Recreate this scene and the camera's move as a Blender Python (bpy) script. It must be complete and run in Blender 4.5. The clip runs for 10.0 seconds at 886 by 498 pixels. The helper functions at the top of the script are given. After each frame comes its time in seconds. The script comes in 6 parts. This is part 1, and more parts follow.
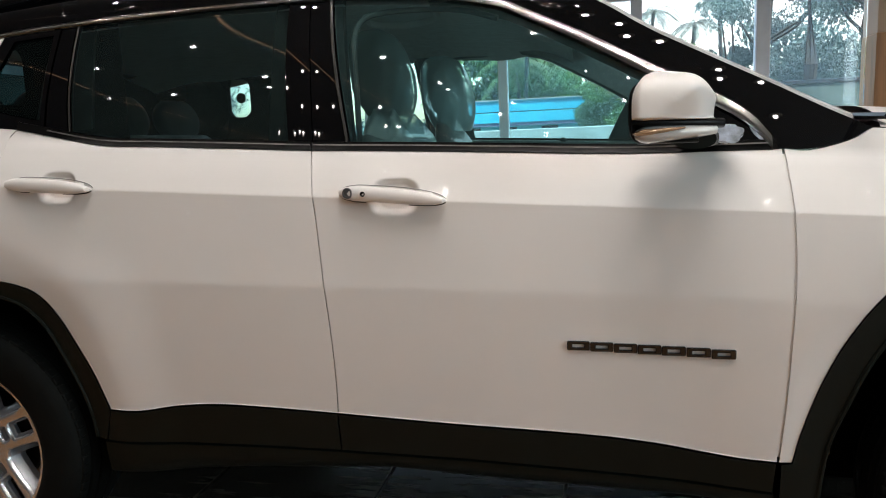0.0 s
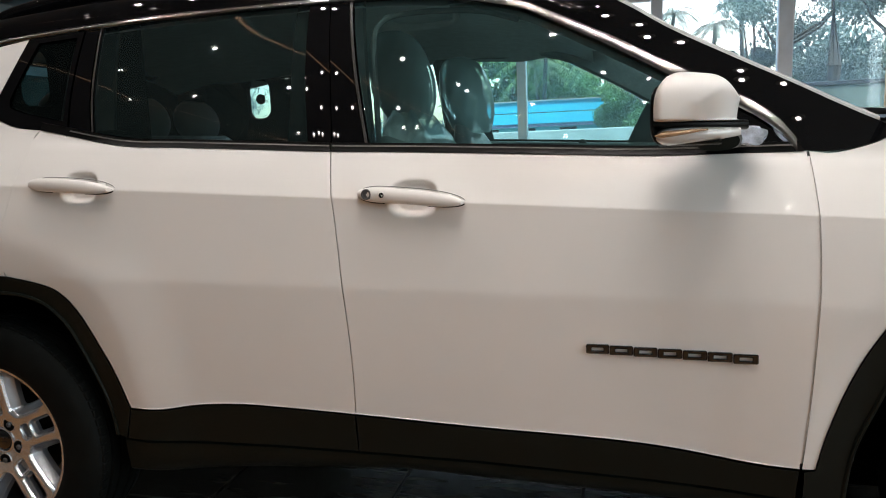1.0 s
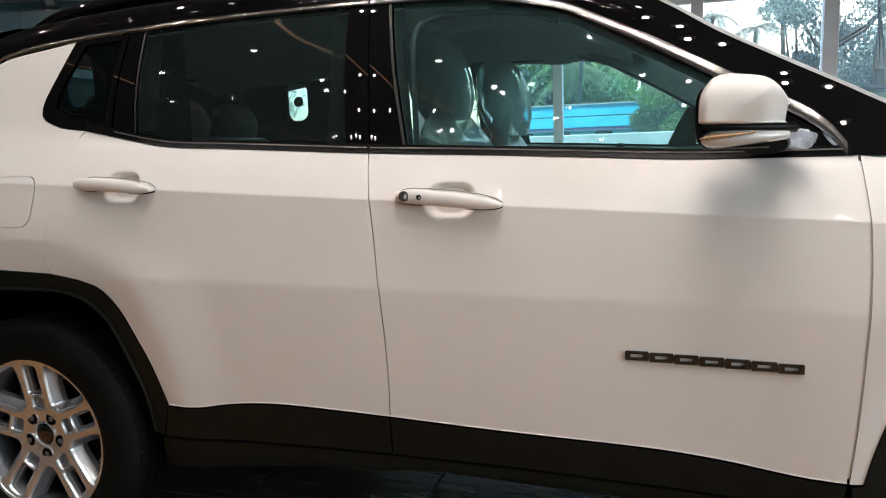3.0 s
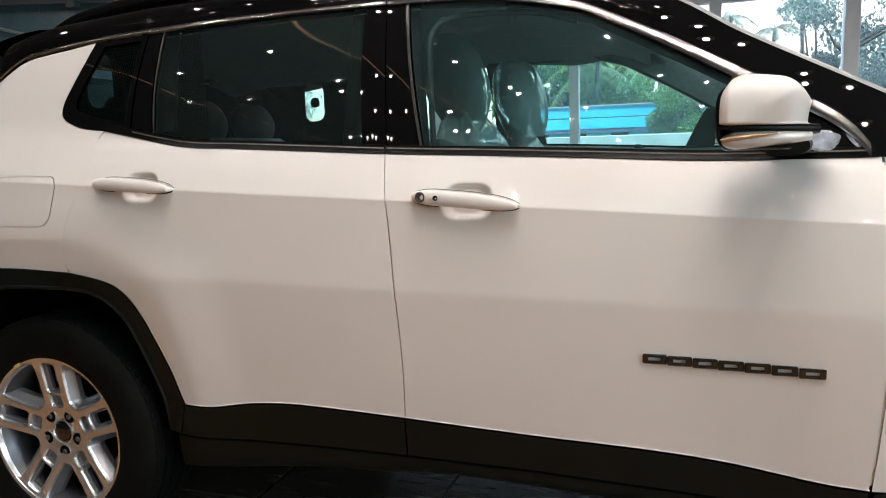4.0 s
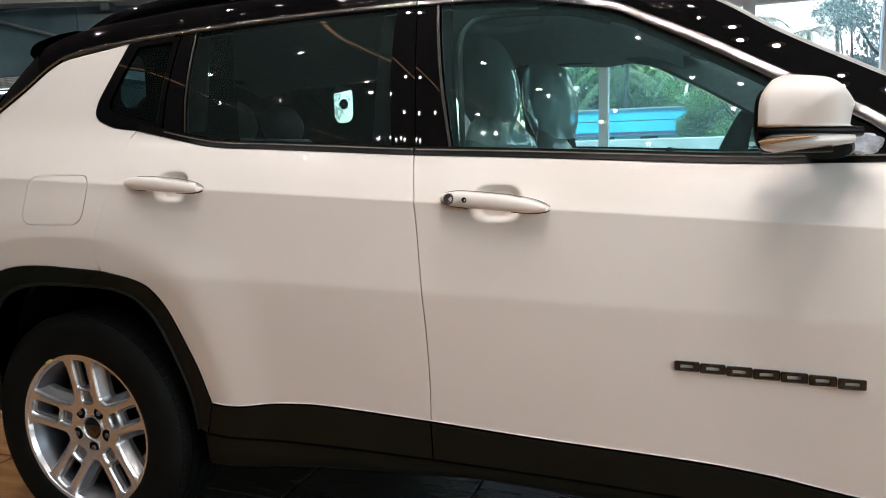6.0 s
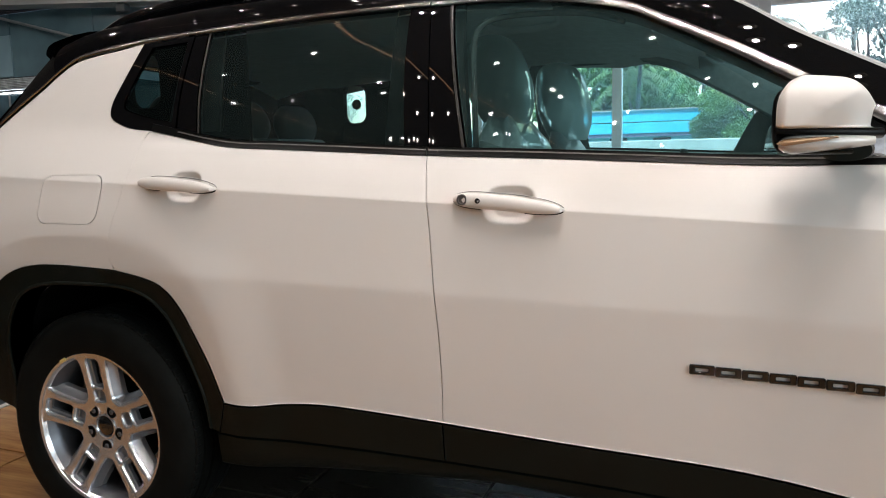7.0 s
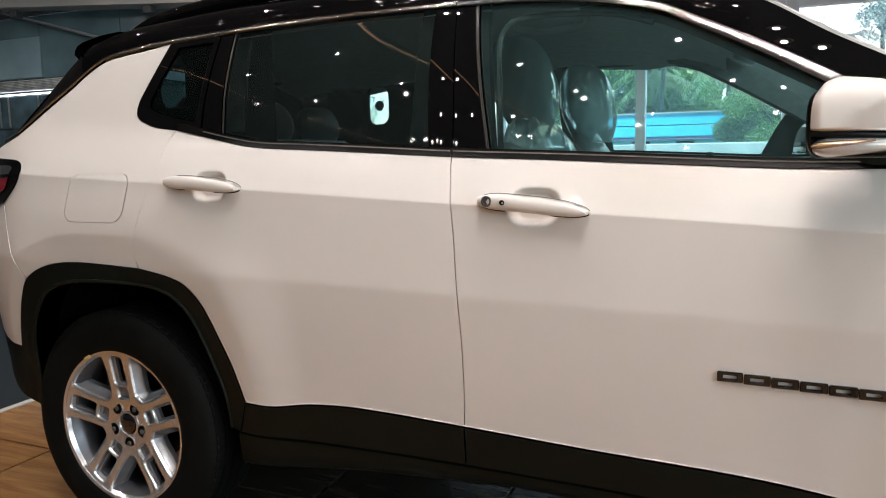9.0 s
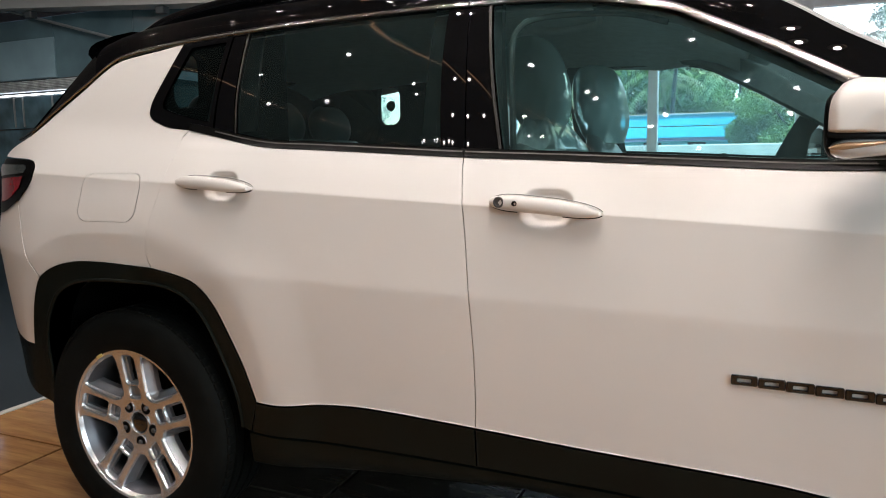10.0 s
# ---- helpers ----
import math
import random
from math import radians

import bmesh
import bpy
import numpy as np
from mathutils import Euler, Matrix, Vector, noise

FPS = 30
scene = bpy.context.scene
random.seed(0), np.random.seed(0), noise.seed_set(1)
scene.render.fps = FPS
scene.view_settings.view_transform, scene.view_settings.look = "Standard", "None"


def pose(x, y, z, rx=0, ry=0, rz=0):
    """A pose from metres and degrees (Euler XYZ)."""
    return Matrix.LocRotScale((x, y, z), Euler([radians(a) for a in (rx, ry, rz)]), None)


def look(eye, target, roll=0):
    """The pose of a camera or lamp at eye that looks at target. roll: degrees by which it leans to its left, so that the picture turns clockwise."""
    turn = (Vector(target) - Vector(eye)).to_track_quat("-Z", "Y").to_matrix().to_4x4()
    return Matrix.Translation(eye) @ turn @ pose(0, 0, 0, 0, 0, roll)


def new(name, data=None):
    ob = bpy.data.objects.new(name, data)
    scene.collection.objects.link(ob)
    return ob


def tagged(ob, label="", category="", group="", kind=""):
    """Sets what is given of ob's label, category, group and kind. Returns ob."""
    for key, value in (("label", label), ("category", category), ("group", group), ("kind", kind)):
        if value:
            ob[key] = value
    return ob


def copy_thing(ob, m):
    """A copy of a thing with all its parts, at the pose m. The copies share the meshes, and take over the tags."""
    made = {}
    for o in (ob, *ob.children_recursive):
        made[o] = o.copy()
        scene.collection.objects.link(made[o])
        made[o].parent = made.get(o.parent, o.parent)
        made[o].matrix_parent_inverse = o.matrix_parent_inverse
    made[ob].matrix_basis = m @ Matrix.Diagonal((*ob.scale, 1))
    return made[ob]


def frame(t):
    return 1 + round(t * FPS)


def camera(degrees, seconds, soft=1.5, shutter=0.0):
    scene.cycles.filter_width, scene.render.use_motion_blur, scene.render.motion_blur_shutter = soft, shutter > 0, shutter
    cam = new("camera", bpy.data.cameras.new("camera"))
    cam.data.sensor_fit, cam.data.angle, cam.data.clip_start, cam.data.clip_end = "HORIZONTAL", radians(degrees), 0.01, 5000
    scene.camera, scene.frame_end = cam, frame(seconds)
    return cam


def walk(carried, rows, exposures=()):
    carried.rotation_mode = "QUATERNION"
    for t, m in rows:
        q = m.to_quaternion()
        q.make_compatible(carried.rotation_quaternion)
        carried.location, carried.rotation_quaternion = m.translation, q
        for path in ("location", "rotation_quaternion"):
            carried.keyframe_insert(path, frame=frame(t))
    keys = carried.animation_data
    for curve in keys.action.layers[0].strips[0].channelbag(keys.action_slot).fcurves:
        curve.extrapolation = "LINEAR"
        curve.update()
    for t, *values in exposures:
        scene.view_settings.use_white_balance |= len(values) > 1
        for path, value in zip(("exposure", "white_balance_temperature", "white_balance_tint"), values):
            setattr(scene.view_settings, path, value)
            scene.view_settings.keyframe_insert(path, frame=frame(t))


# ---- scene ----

# ================= camera =================
cam = camera(64.0, 10.0, soft=1.0)
PATH = [  # seconds, eye, degrees to the left, up, roll
    (0.0, 1.7048, -2.4070, 1.1314, 12.761, -8.684, -2.461),
    (0.5, 1.7025, -2.4049, 1.1327, 13.455, -8.641, -2.384),
    (1.0, 1.7010, -2.4027, 1.1316, 14.171, -8.525, -2.341),
    (1.5, 1.6984, -2.4018, 1.1308, 14.858, -8.432, -2.254),
    (2.0, 1.6949, -2.3993, 1.1293, 15.506, -8.306, -2.198),
    (2.5, 1.6916, -2.3973, 1.1286, 16.167, -8.197, -2.103),
    (4.0, 1.6839, -2.3905, 1.1278, 18.010, -8.002, -1.904),
    (4.5, 1.6815, -2.3878, 1.1270, 18.559, -7.921, -1.829),
    (5.0, 1.6783, -2.3851, 1.1261, 19.086, -7.839, -1.737),
    (5.5, 1.6759, -2.3817, 1.1249, 19.601, -7.774, -1.645),
    (7.0, 1.6688, -2.3728, 1.1249, 21.039, -7.645, -1.394),
    (7.5, 1.6655, -2.3705, 1.1242, 21.454, -7.593, -1.320),
    (8.0, 1.6627, -2.3692, 1.1230, 21.843, -7.527, -1.223),
    (8.5, 1.6599, -2.3668, 1.1224, 22.244, -7.482, -1.092),
    (9.0, 1.6568, -2.3651, 1.1228, 22.645, -7.442, -1.013),
    (9.5, 1.6542, -2.3624, 1.1220, 23.061, -7.395, -0.913),
    (10.0, 1.6510, -2.3613, 1.1228, 23.454, -7.385, -0.850),
]


def aim(x, y, z, left, up, roll):
    a, b = radians(left), radians(up)
    way = (-math.sin(a) * math.cos(b), math.cos(a) * math.cos(b), math.sin(b))
    return look((x, y, z), (x + way[0], y + way[1], z + way[2]), roll)


walk(cam, [(t, aim(*row)) for t, *row in PATH], exposures=[(0.0, 1.57, 6480, 14), (2.5, 1.73, 6520, 14.8), (5.0, 1.87, 6570, 15.5), (7.5, 1.89, 6600, 16), (10.0, 1.94, 6640, 16.5)])

# ================= world, sun, lamps =================
world = bpy.data.worlds.new("world")
scene.world = world
world.use_nodes = True
wt = world.node_tree
sky = wt.nodes.new("ShaderNodeTexSky")
sky.sky_type = "NISHITA"
sky.sun_disc = False
sky.sun_elevation, sky.sun_rotation = radians(50), radians(20)
sky.air_density, sky.dust_density = 1.2, 3.0
wt.links.new(sky.outputs[0], wt.nodes["Background"].inputs[0])
wt.nodes["Background"].inputs[1].default_value = 0.15

sun = new("sun", bpy.data.lights.new("sun", "SUN"))
sun.data.energy, sun.data.angle, sun.data.color = 4.2, radians(8), (1.0, 0.96, 0.9)
sun.matrix_world = look((4, 14, 20), (0, 22, 0))

CEIL = 3.6
# ceiling downlights: brighter ones over the car, weaker ones behind, added ones along the glazing
LAMPS_OVER = [(-2.0, -1.35), (-0.9, -1.30), (0.26, -1.24), (1.30, -1.25), (1.73, -1.70), (2.45, -1.30), (3.3, -1.4)]
LAMPS_MID = [(-1.59, -2.59), (-0.71, -2.19), (0.47, -2.50), (1.43, -2.11), (1.91, -1.96), (1.96, -2.24), (2.15, -2.35), (3.18, -2.43)]
LAMPS_BACK = [(0.75, -3.04), (0.79, -3.16), (0.23, -3.47), (0.20, -3.80), (0.30, -3.80), (1.72, -2.88), (2.00, -3.02), (1.22, -3.45), (1.11, -3.64), (1.43, -3.98), (1.99, -3.44), (-1.84, -3.19), (-1.28, -3.15), (-0.44, -2.84), (-0.48, -3.04),
              (-0.71, -3.86), (-0.59, -3.85), (-0.52, -3.88), (-0.35, -3.43), (-0.04, -3.46), (-0.09, -2.76), (2.54, -2.92), (2.57, -3.10), (2.83, -3.18), (3.04, -3.80)]
# unseen far row, added to brighten the glazing posts and the blue wall
LAMPS_FAR_ADDED = [(-7.0, 2.6), (-5.2, 2.6), (-3.6, 2.6), (-1.2, 2.6), (1.2, 2.6), (3.4, 2.6)]
LAMPS = LAMPS_OVER + LAMPS_MID + LAMPS_BACK + LAMPS_FAR_ADDED
for kind_, watts, spots in (("over_door", 9.5, [p for p in LAMPS_OVER if 0 < p[0] < 1]), ("over_tail", 18.0, [p for p in LAMPS_OVER if p[0] < 0]), ("over", 14.2, [p for p in LAMPS_OVER if p[0] > 1]), ("mid_tail", 1.8, [p for p in LAMPS_MID if p[0] < 1.0]), ("mid_nose", 7.0, [p for p in LAMPS_MID if p[0] >= 1.0]), ("back", 1.2, LAMPS_BACK), ("far", 32.0, [p for p in LAMPS_FAR_ADDED if p[0] > -3.0]), ("far_wall", 28.0, [p for p in LAMPS_FAR_ADDED if p[0] <= -3.0])):
    lamp_data = bpy.data.lights.new("downlight_" + kind_, "SPOT")
    lamp_data.energy, lamp_data.spot_size, lamp_data.spot_blend = watts, radians(165 if kind_ == "far_wall" else 118), 0.9
    lamp_data.shadow_soft_size, lamp_data.color = 0.017, (1.0, 0.935, 0.86)
    for lx, ly in spots:
        lamp = new("lamp_light", lamp_data)
        lamp.location = (lx, ly, CEIL - 0.03)

# daylight from an unseen window, added to cool and lift the front doors
daylight = new("window_daylight", bpy.data.lights.new("window_daylight", "AREA"))
daylight.data.shape, daylight.data.size, daylight.data.size_y = "RECTANGLE", 4.4, 1.9
daylight.data.energy, daylight.data.color = 60.0, (0.82, 0.975, 0.98)
daylight.matrix_world = look((6.97, -4.0, 2.2), (0.0, -4.0, 2.2))

# ================= materials =================


def material(name, colour=(0.5, 0.5, 0.5), rough=0.5, metal=0.0, coat=0.0, coat_rough=0.03, spec=0.5, vary=0.0, scale=8.0, bump=0.0, bump_scale=60.0, stretch=(1, 1, 1), other=None, emit=0.0, rough_vary=0.0):
    m = bpy.data.materials.new(name)
    m.use_nodes = True
    nt = m.node_tree
    b = nt.nodes["Principled BSDF"]
    b.inputs["Base Color"].default_value = (*colour, 1)
    b.inputs["Roughness"].default_value, b.inputs["Metallic"].default_value = rough, metal
    b.inputs["Coat Weight"].default_value, b.inputs["Coat Roughness"].default_value = coat, coat_rough
    b.inputs["Specular IOR Level"].default_value = spec
    if emit:
        b.inputs["Emission Color"].default_value = (*colour, 1)
        b.inputs["Emission Strength"].default_value = emit
    if vary or bump or rough_vary:
        tc = nt.nodes.new("ShaderNodeTexCoord")
        mp = nt.nodes.new("ShaderNodeMapping")
        mp.inputs["Scale"].default_value = stretch
        nt.links.new(tc.outputs["Object"], mp.inputs[0])
    if vary or rough_vary:
        n1 = nt.nodes.new("ShaderNodeTexNoise")
        n1.inputs["Scale"].default_value, n1.inputs["Detail"].default_value = scale, 8
        nt.links.new(mp.outputs[0], n1.inputs["Vector"])
    if vary:
        mix = nt.nodes.new("ShaderNodeMix")
        mix.data_type = "RGBA"
        dark = other or tuple(c * (1 - vary) for c in colour)
        mix.inputs[6].default_value, mix.inputs[7].default_value = (*dark, 1), (*colour, 1)
        ramp = nt.nodes.new("ShaderNodeMapRange")
        ramp.inputs[1].default_value, ramp.inputs[2].default_value = 0.35, 0.65
        nt.links.new(n1.outputs[0], ramp.inputs[0])
        nt.links.new(ramp.outputs[0], mix.inputs[0])
        nt.links.new(mix.outputs[2], b.inputs["Base Color"])
    if rough_vary:
        rr = nt.nodes.new("ShaderNodeMapRange")
        rr.inputs[3].default_value, rr.inputs[4].default_value = max(0, rough - rough_vary), rough + rough_vary
        nt.links.new(n1.outputs[0], rr.inputs[0])
        nt.links.new(rr.outputs[0], b.inputs["Roughness"])
    if bump:
        n2 = nt.nodes.new("ShaderNodeTexNoise")
        n2.inputs["Scale"].default_value, n2.inputs["Detail"].default_value = bump_scale, 6
        nt.links.new(mp.outputs[0], n2.inputs["Vector"])
        bp_ = nt.nodes.new("ShaderNodeBump")
        bp_.inputs["Strength"].default_value, bp_.inputs["Distance"].default_value = bump, 0.004
        nt.links.new(n2.outputs[0], bp_.inputs["Height"])
        nt.links.new(bp_.outputs[0], b.inputs["Normal"])
    return m


def glass(name, tint, ior=1.5):
    """A clear pane: tinted where it lets light through, glossy by Fresnel."""
    m = bpy.data.materials.new(name)
    m.use_nodes = True
    nt = m.node_tree
    nt.nodes.remove(nt.nodes["Principled BSDF"])
    tr, gl = nt.nodes.new("ShaderNodeBsdfTransparent"), nt.nodes.new("ShaderNodeBsdfGlossy")
    tr.inputs[0].default_value = (*tint, 1)
    gl.inputs["Roughness"].default_value = 0.0
    fr, mx = nt.nodes.new("ShaderNodeFresnel"), nt.nodes.new("ShaderNodeMixShader")
    fr.inputs[0].default_value = ior
    nt.links.new(fr.outputs[0], mx.inputs[0])
    nt.links.new(tr.outputs[0], mx.inputs[1])
    nt.links.new(gl.outputs[0], mx.inputs[2])
    nt.links.new(mx.outputs[0], nt.nodes["Material Output"].inputs[0])
    return m


M_WHITE = material("white_paint", (0.78, 0.75, 0.72), 0.42, coat=0.27, coat_rough=0.010, spec=0.35, vary=0.03, scale=3.0, rough_vary=0.04)
M_HEM = material("gloss_white_paint", (0.80, 0.77, 0.74), 0.3, coat=1.0, coat_rough=0.12, spec=0.5, vary=0.03, scale=3.0)
M_BLACK = material("black_paint", (0.0042, 0.0043, 0.005), 0.6, coat=1.0, coat_rough=0.01, spec=0.0, vary=0.3, scale=4.0)
M_CLAD = material("black_plastic", (0.0054, 0.0085, 0.0070), 0.42, spec=0.18, vary=0.25, scale=14.0, bump=0.25, bump_scale=900.0, rough_vary=0.08)
M_LINER = material("wheel_liner", (0.0025, 0.0025, 0.0025), 0.9, spec=0.05, vary=0.3, scale=20, bump=0.4, bump_scale=200)
M_RUBBER = material("rubber_seal", (0.004, 0.004, 0.004), 0.35, spec=0.09, vary=0.2, scale=30)
M_TYRE = material("tyre_rubber", (0.0064, 0.0074, 0.0070), 0.65, spec=0.07, vary=0.35, scale=18, bump=0.10, bump_scale=160, rough_vary=0.1)
M_ALLOY = material("silver_alloy", (0.60, 0.605, 0.62), 0.26, metal=0.82, coat=0.4, coat_rough=0.08, vary=0.05, scale=9, rough_vary=0.015)
M_POCKET = material("grey_pocket_paint", (0.26, 0.272, 0.295), 0.30, metal=0.65, coat=0.4, coat_rough=0.1, vary=0.12, scale=25, rough_vary=0.06)
M_BARREL = material("grey_barrel_paint", (0.12, 0.125, 0.14), 0.38, metal=0.7, vary=0.2, scale=20)
M_ALLOYDARK = material("grey_alloy", (0.14, 0.14, 0.145), 0.48, metal=0.8, vary=0.15, scale=20)
M_CHROME = material("satin_chrome", (0.51, 0.50, 0.49), 0.17, metal=1.0, vary=0.1, scale=10, rough_vary=0.02)
M_DARKCHROME = material("dark_chrome", (0.014, 0.014, 0.014), 0.10, metal=0.5, coat=1.0, vary=0.2, scale=40)
M_TRIM = material("dark_trim", (0.13, 0.155, 0.155), 0.75, spec=0.2, vary=0.3, scale=20, bump=0.2, bump_scale=300)
M_PILLAR = material("dark_lining", (0.038, 0.047, 0.047), 0.8, spec=0.2, vary=0.3, scale=20, bump=0.2, bump_scale=300)
M_SEAT = material("black_leather", (0.15, 0.18, 0.182), 0.4, spec=0.4, vary=0.35, scale=10, bump=0.3, bump_scale=150)
M_PILLARCLOTH = material("pillar_cloth", (0.19, 0.22, 0.22), 0.9, spec=0.1, vary=0.15, scale=40, bump=0.3, bump_scale=500)
# seat leather darkened for the dim rear of the cabin
M_SEATSHADED = material("black_rear_leather", (0.055, 0.072, 0.074), 0.55, spec=0.25, vary=0.35, scale=10, bump=0.3, bump_scale=150)
M_JOINTGREY = material("grey_gasket", (0.24, 0.23, 0.22), 0.6, vary=0.2, scale=30)
M_GREYTRIM = material("grey_channel", (0.034, 0.032, 0.030), 0.35, metal=0.2, vary=0.15, scale=20)
M_BELTLIP = material("moulding_lip", (0.21, 0.198, 0.185), 0.3, metal=0.5, vary=0.15, scale=20)
M_LINING = material("headliner_cloth", (0.62, 0.66, 0.65), 0.95, spec=0.1, vary=0.15, scale=40, bump=0.3, bump_scale=500)


def hazed(m, colour, share, kind_of="ShaderNodeBsdfDiffuse"):
    """Mix in a pale share: dust and painted haze on windows, milkiness on film."""
    nt = m.node_tree
    df, mx = nt.nodes.new(kind_of), nt.nodes.new("ShaderNodeMixShader")
    df.inputs[0].default_value, mx.inputs[0].default_value = (*colour, 1), share
    old = nt.nodes["Material Output"].inputs[0].links[0].from_socket
    nt.links.new(old, mx.inputs[1])
    nt.links.new(df.outputs[0], mx.inputs[2])
    nt.links.new(mx.outputs[0], nt.nodes["Material Output"].inputs[0])
    return m


# the veil of stray light over the dark cabin is mixed into the glass
M_GLASS = hazed(glass("car_glass", (0.77, 0.965, 0.965)), (0.42, 0.80, 0.82), 0.021)
M_QUARTERGLASS = hazed(glass("quarter_glass", (0.86, 0.97, 0.96)), (0.50, 0.78, 0.78), 0.004)
M_REARGLASS = hazed(glass("tinted_car_glass", (0.70, 0.86, 0.85)), (0.50, 0.78, 0.78), 0.012)
M_DARKGLASS = glass("privacy_glass", (0.15, 0.22, 0.22))
M_TEALGLASS = glass("teal_glass", (0.66, 0.84, 0.86))
# whitened so the moulding holds the bright reflection along the windscreen
M_EDGESHEEN = material("bright_moulding", (0.82, 0.83, 0.83), 0.25, metal=0.3, coat=0.5, vary=0.08, scale=12, rough_vary=0.05)
# outdoor glare haze is mixed in with the dust
M_SHOPGLASS = hazed(glass("shop_glass", (0.88, 0.965, 0.985), 1.4), (0.52, 0.82, 1.0), 0.038, "ShaderNodeBsdfTranslucent")
M_FILM = hazed(glass("plastic_film", (0.92, 0.97, 0.97), 1.16), (0.62, 0.84, 0.86), 0.30)
M_REDLENS = material("red_lens", (0.32, 0.008, 0.022), 0.15, coat=0.25, spec=0.3, vary=0.4, scale=60)
M_CLEARLENS = material("smoked_lens", (0.06, 0.07, 0.07), 0.15, coat=1.0, vary=0.5, scale=50)
M_AMBER = material("amber_lens", (0.46, 0.30, 0.18), 0.15, coat=1.0, vary=0.2, scale=60)
M_DISC = material("brake_steel", (0.035, 0.034, 0.033), 0.5, metal=0.8, vary=0.3, scale=30)

# ================= mesh helpers =================


def part(name, bm, mat, parent=None, label="", smooth=False):
    """Link a bmesh as one mesh object under a thing or a part."""
    me = bpy.data.meshes.new(name)
    bm.to_mesh(me)
    bm.free()
    me.materials.append(mat)
    if smooth:
        me.shade_smooth()
        me.set_sharp_from_angle(angle=radians(38))
    ob = new(name, me)
    ob.parent = parent
    if label:
        tagged(ob, label)
    return ob


def thing(name, label, category, group="", kind="", at=(0, 0, 0)):
    ob = new(name)
    ob.location = at
    ob.empty_display_size = 0.1
    return tagged(ob, label, category, group, kind)


def box_bm(x0, x1, y0, y1, z0, z1, bevel=0.0, segments=2, bm=None):
    bm = bm or bmesh.new()
    made = bmesh.ops.create_cube(bm, size=1.0, matrix=Matrix.LocRotScale(((x0 + x1) / 2, (y0 + y1) / 2, (z0 + z1) / 2), None, (x1 - x0, y1 - y0, z1 - z0)))
    if bevel:
        edges = list({e for v in made["verts"] for e in v.link_edges})
        bmesh.ops.bevel(bm, geom=edges, offset=bevel, segments=segments, profile=0.5, affect="EDGES")
    return bm


def tube_bm(points, radius, sides=8, bm=None, flat=1.0, caps=True):
    """A round bar along points; radius may be a list; flat squeezes it along its second axis."""
    bm = bm or bmesh.new()
    pts = [Vector(p) for p in points]
    rad = radius if isinstance(radius, (list, tuple)) else [radius] * len(pts)
    rings = []
    for i, p in enumerate(pts):
        d = (pts[min(i + 1, len(pts) - 1)] - pts[max(i - 1, 0)]).normalized()
        u = d.cross(Vector((0, 0, 1)))
        u = d.cross(Vector((0, 1, 0))).normalized() if u.length < 1e-3 else u.normalized()
        v = u.cross(d).normalized()
        rings.append([bm.verts.new(p + rad[i] * (math.cos(a) * u + flat * math.sin(a) * v)) for a in (2 * math.pi * k / sides for k in range(sides))])
    for a, b in zip(rings, rings[1:]):
        for k in range(sides):
            bm.faces.new((a[k], a[(k + 1) % sides], b[(k + 1) % sides], b[k]))
    if caps:
        bm.faces.new(rings[0][::-1])
        bm.faces.new(rings[-1])
    return bm


def revolve_bm(profile, steps=64, bm=None, closed=False):
    """Turn (radius, y) points round the y axis."""
    bm = bm or bmesh.new()
    rings = [[bm.verts.new((r * math.cos(a), y, r * math.sin(a))) for a in (2 * math.pi * k / steps for k in range(steps))] for r, y in profile]
    pairs = list(zip(rings, rings[1:])) + ([(rings[-1], rings[0])] if closed else [])
    for a, b in pairs:
        for k in range(steps):
            bm.faces.new((a[k], a[(k + 1) % steps], b[(k + 1) % steps], b[k]))
    return bm


def grid_bm(rows, bm=None):
    """A sheet through rows of points of equal length."""
    bm = bm or bmesh.new()
    vs = [[bm.verts.new(p) for p in row] for row in rows]
    for a, b in zip(vs, vs[1:]):
        for k in range(len(a) - 1):
            bm.faces.new((a[k], a[k + 1], b[k + 1], b[k]))
    return bm


def spline(points, n=10):
    """A smooth line through control points."""
    p = np.array(points, float)
    if len(p) == 2:
        return [tuple(p[0] + (p[1] - p[0]) * k / n) for k in range(n + 1)]
    q = np.vstack([2 * p[0] - p[1], p, 2 * p[-1] - p[-2]])
    out = []
    for i in range(1, len(q) - 2):
        a, b, c, d = q[i - 1 : i + 3]
        for k in range(n):
            t = k / n
            out.append(tuple(0.5 * (2 * b + (c - a) * t + (2 * a - 5 * b + 4 * c - d) * t * t + (3 * b - a - 3 * c + d) * t**3)))
    return out + [tuple(p[-1])]


def outline(*sides):
    """A closed outline out of smooth sides, with corners where they meet."""
    out = []
    for s in sides:
        line = spline(s)
        if out and (out[-1][0] - line[0][0]) ** 2 + (out[-1][1] - line[0][1]) ** 2 < 1e-8:
            line = line[1:]
        out += line
    if (out[0][0] - out[-1][0]) ** 2 + (out[0][1] - out[-1][1]) ** 2 < 1e-8:
        out.pop()
    return out


def inside(poly, pts):
    p, q = np.array(poly), np.atleast_2d(pts)
    a, b = p, np.roll(p, -1, 0)
    cross = (a[None, :, 1] > q[:, None, 1]) != (b[None, :, 1] > q[:, None, 1])
    den = np.where(np.abs(b[:, 1] - a[:, 1]) < 1e-12, 1e-12, b[:, 1] - a[:, 1])
    xs = a[None, :, 0] + (q[:, None, 1] - a[None, :, 1]) / den[None] * (b - a)[None, :, 0]
    return (cross & (q[:, None, 0] < xs)).sum(1) % 2 == 1


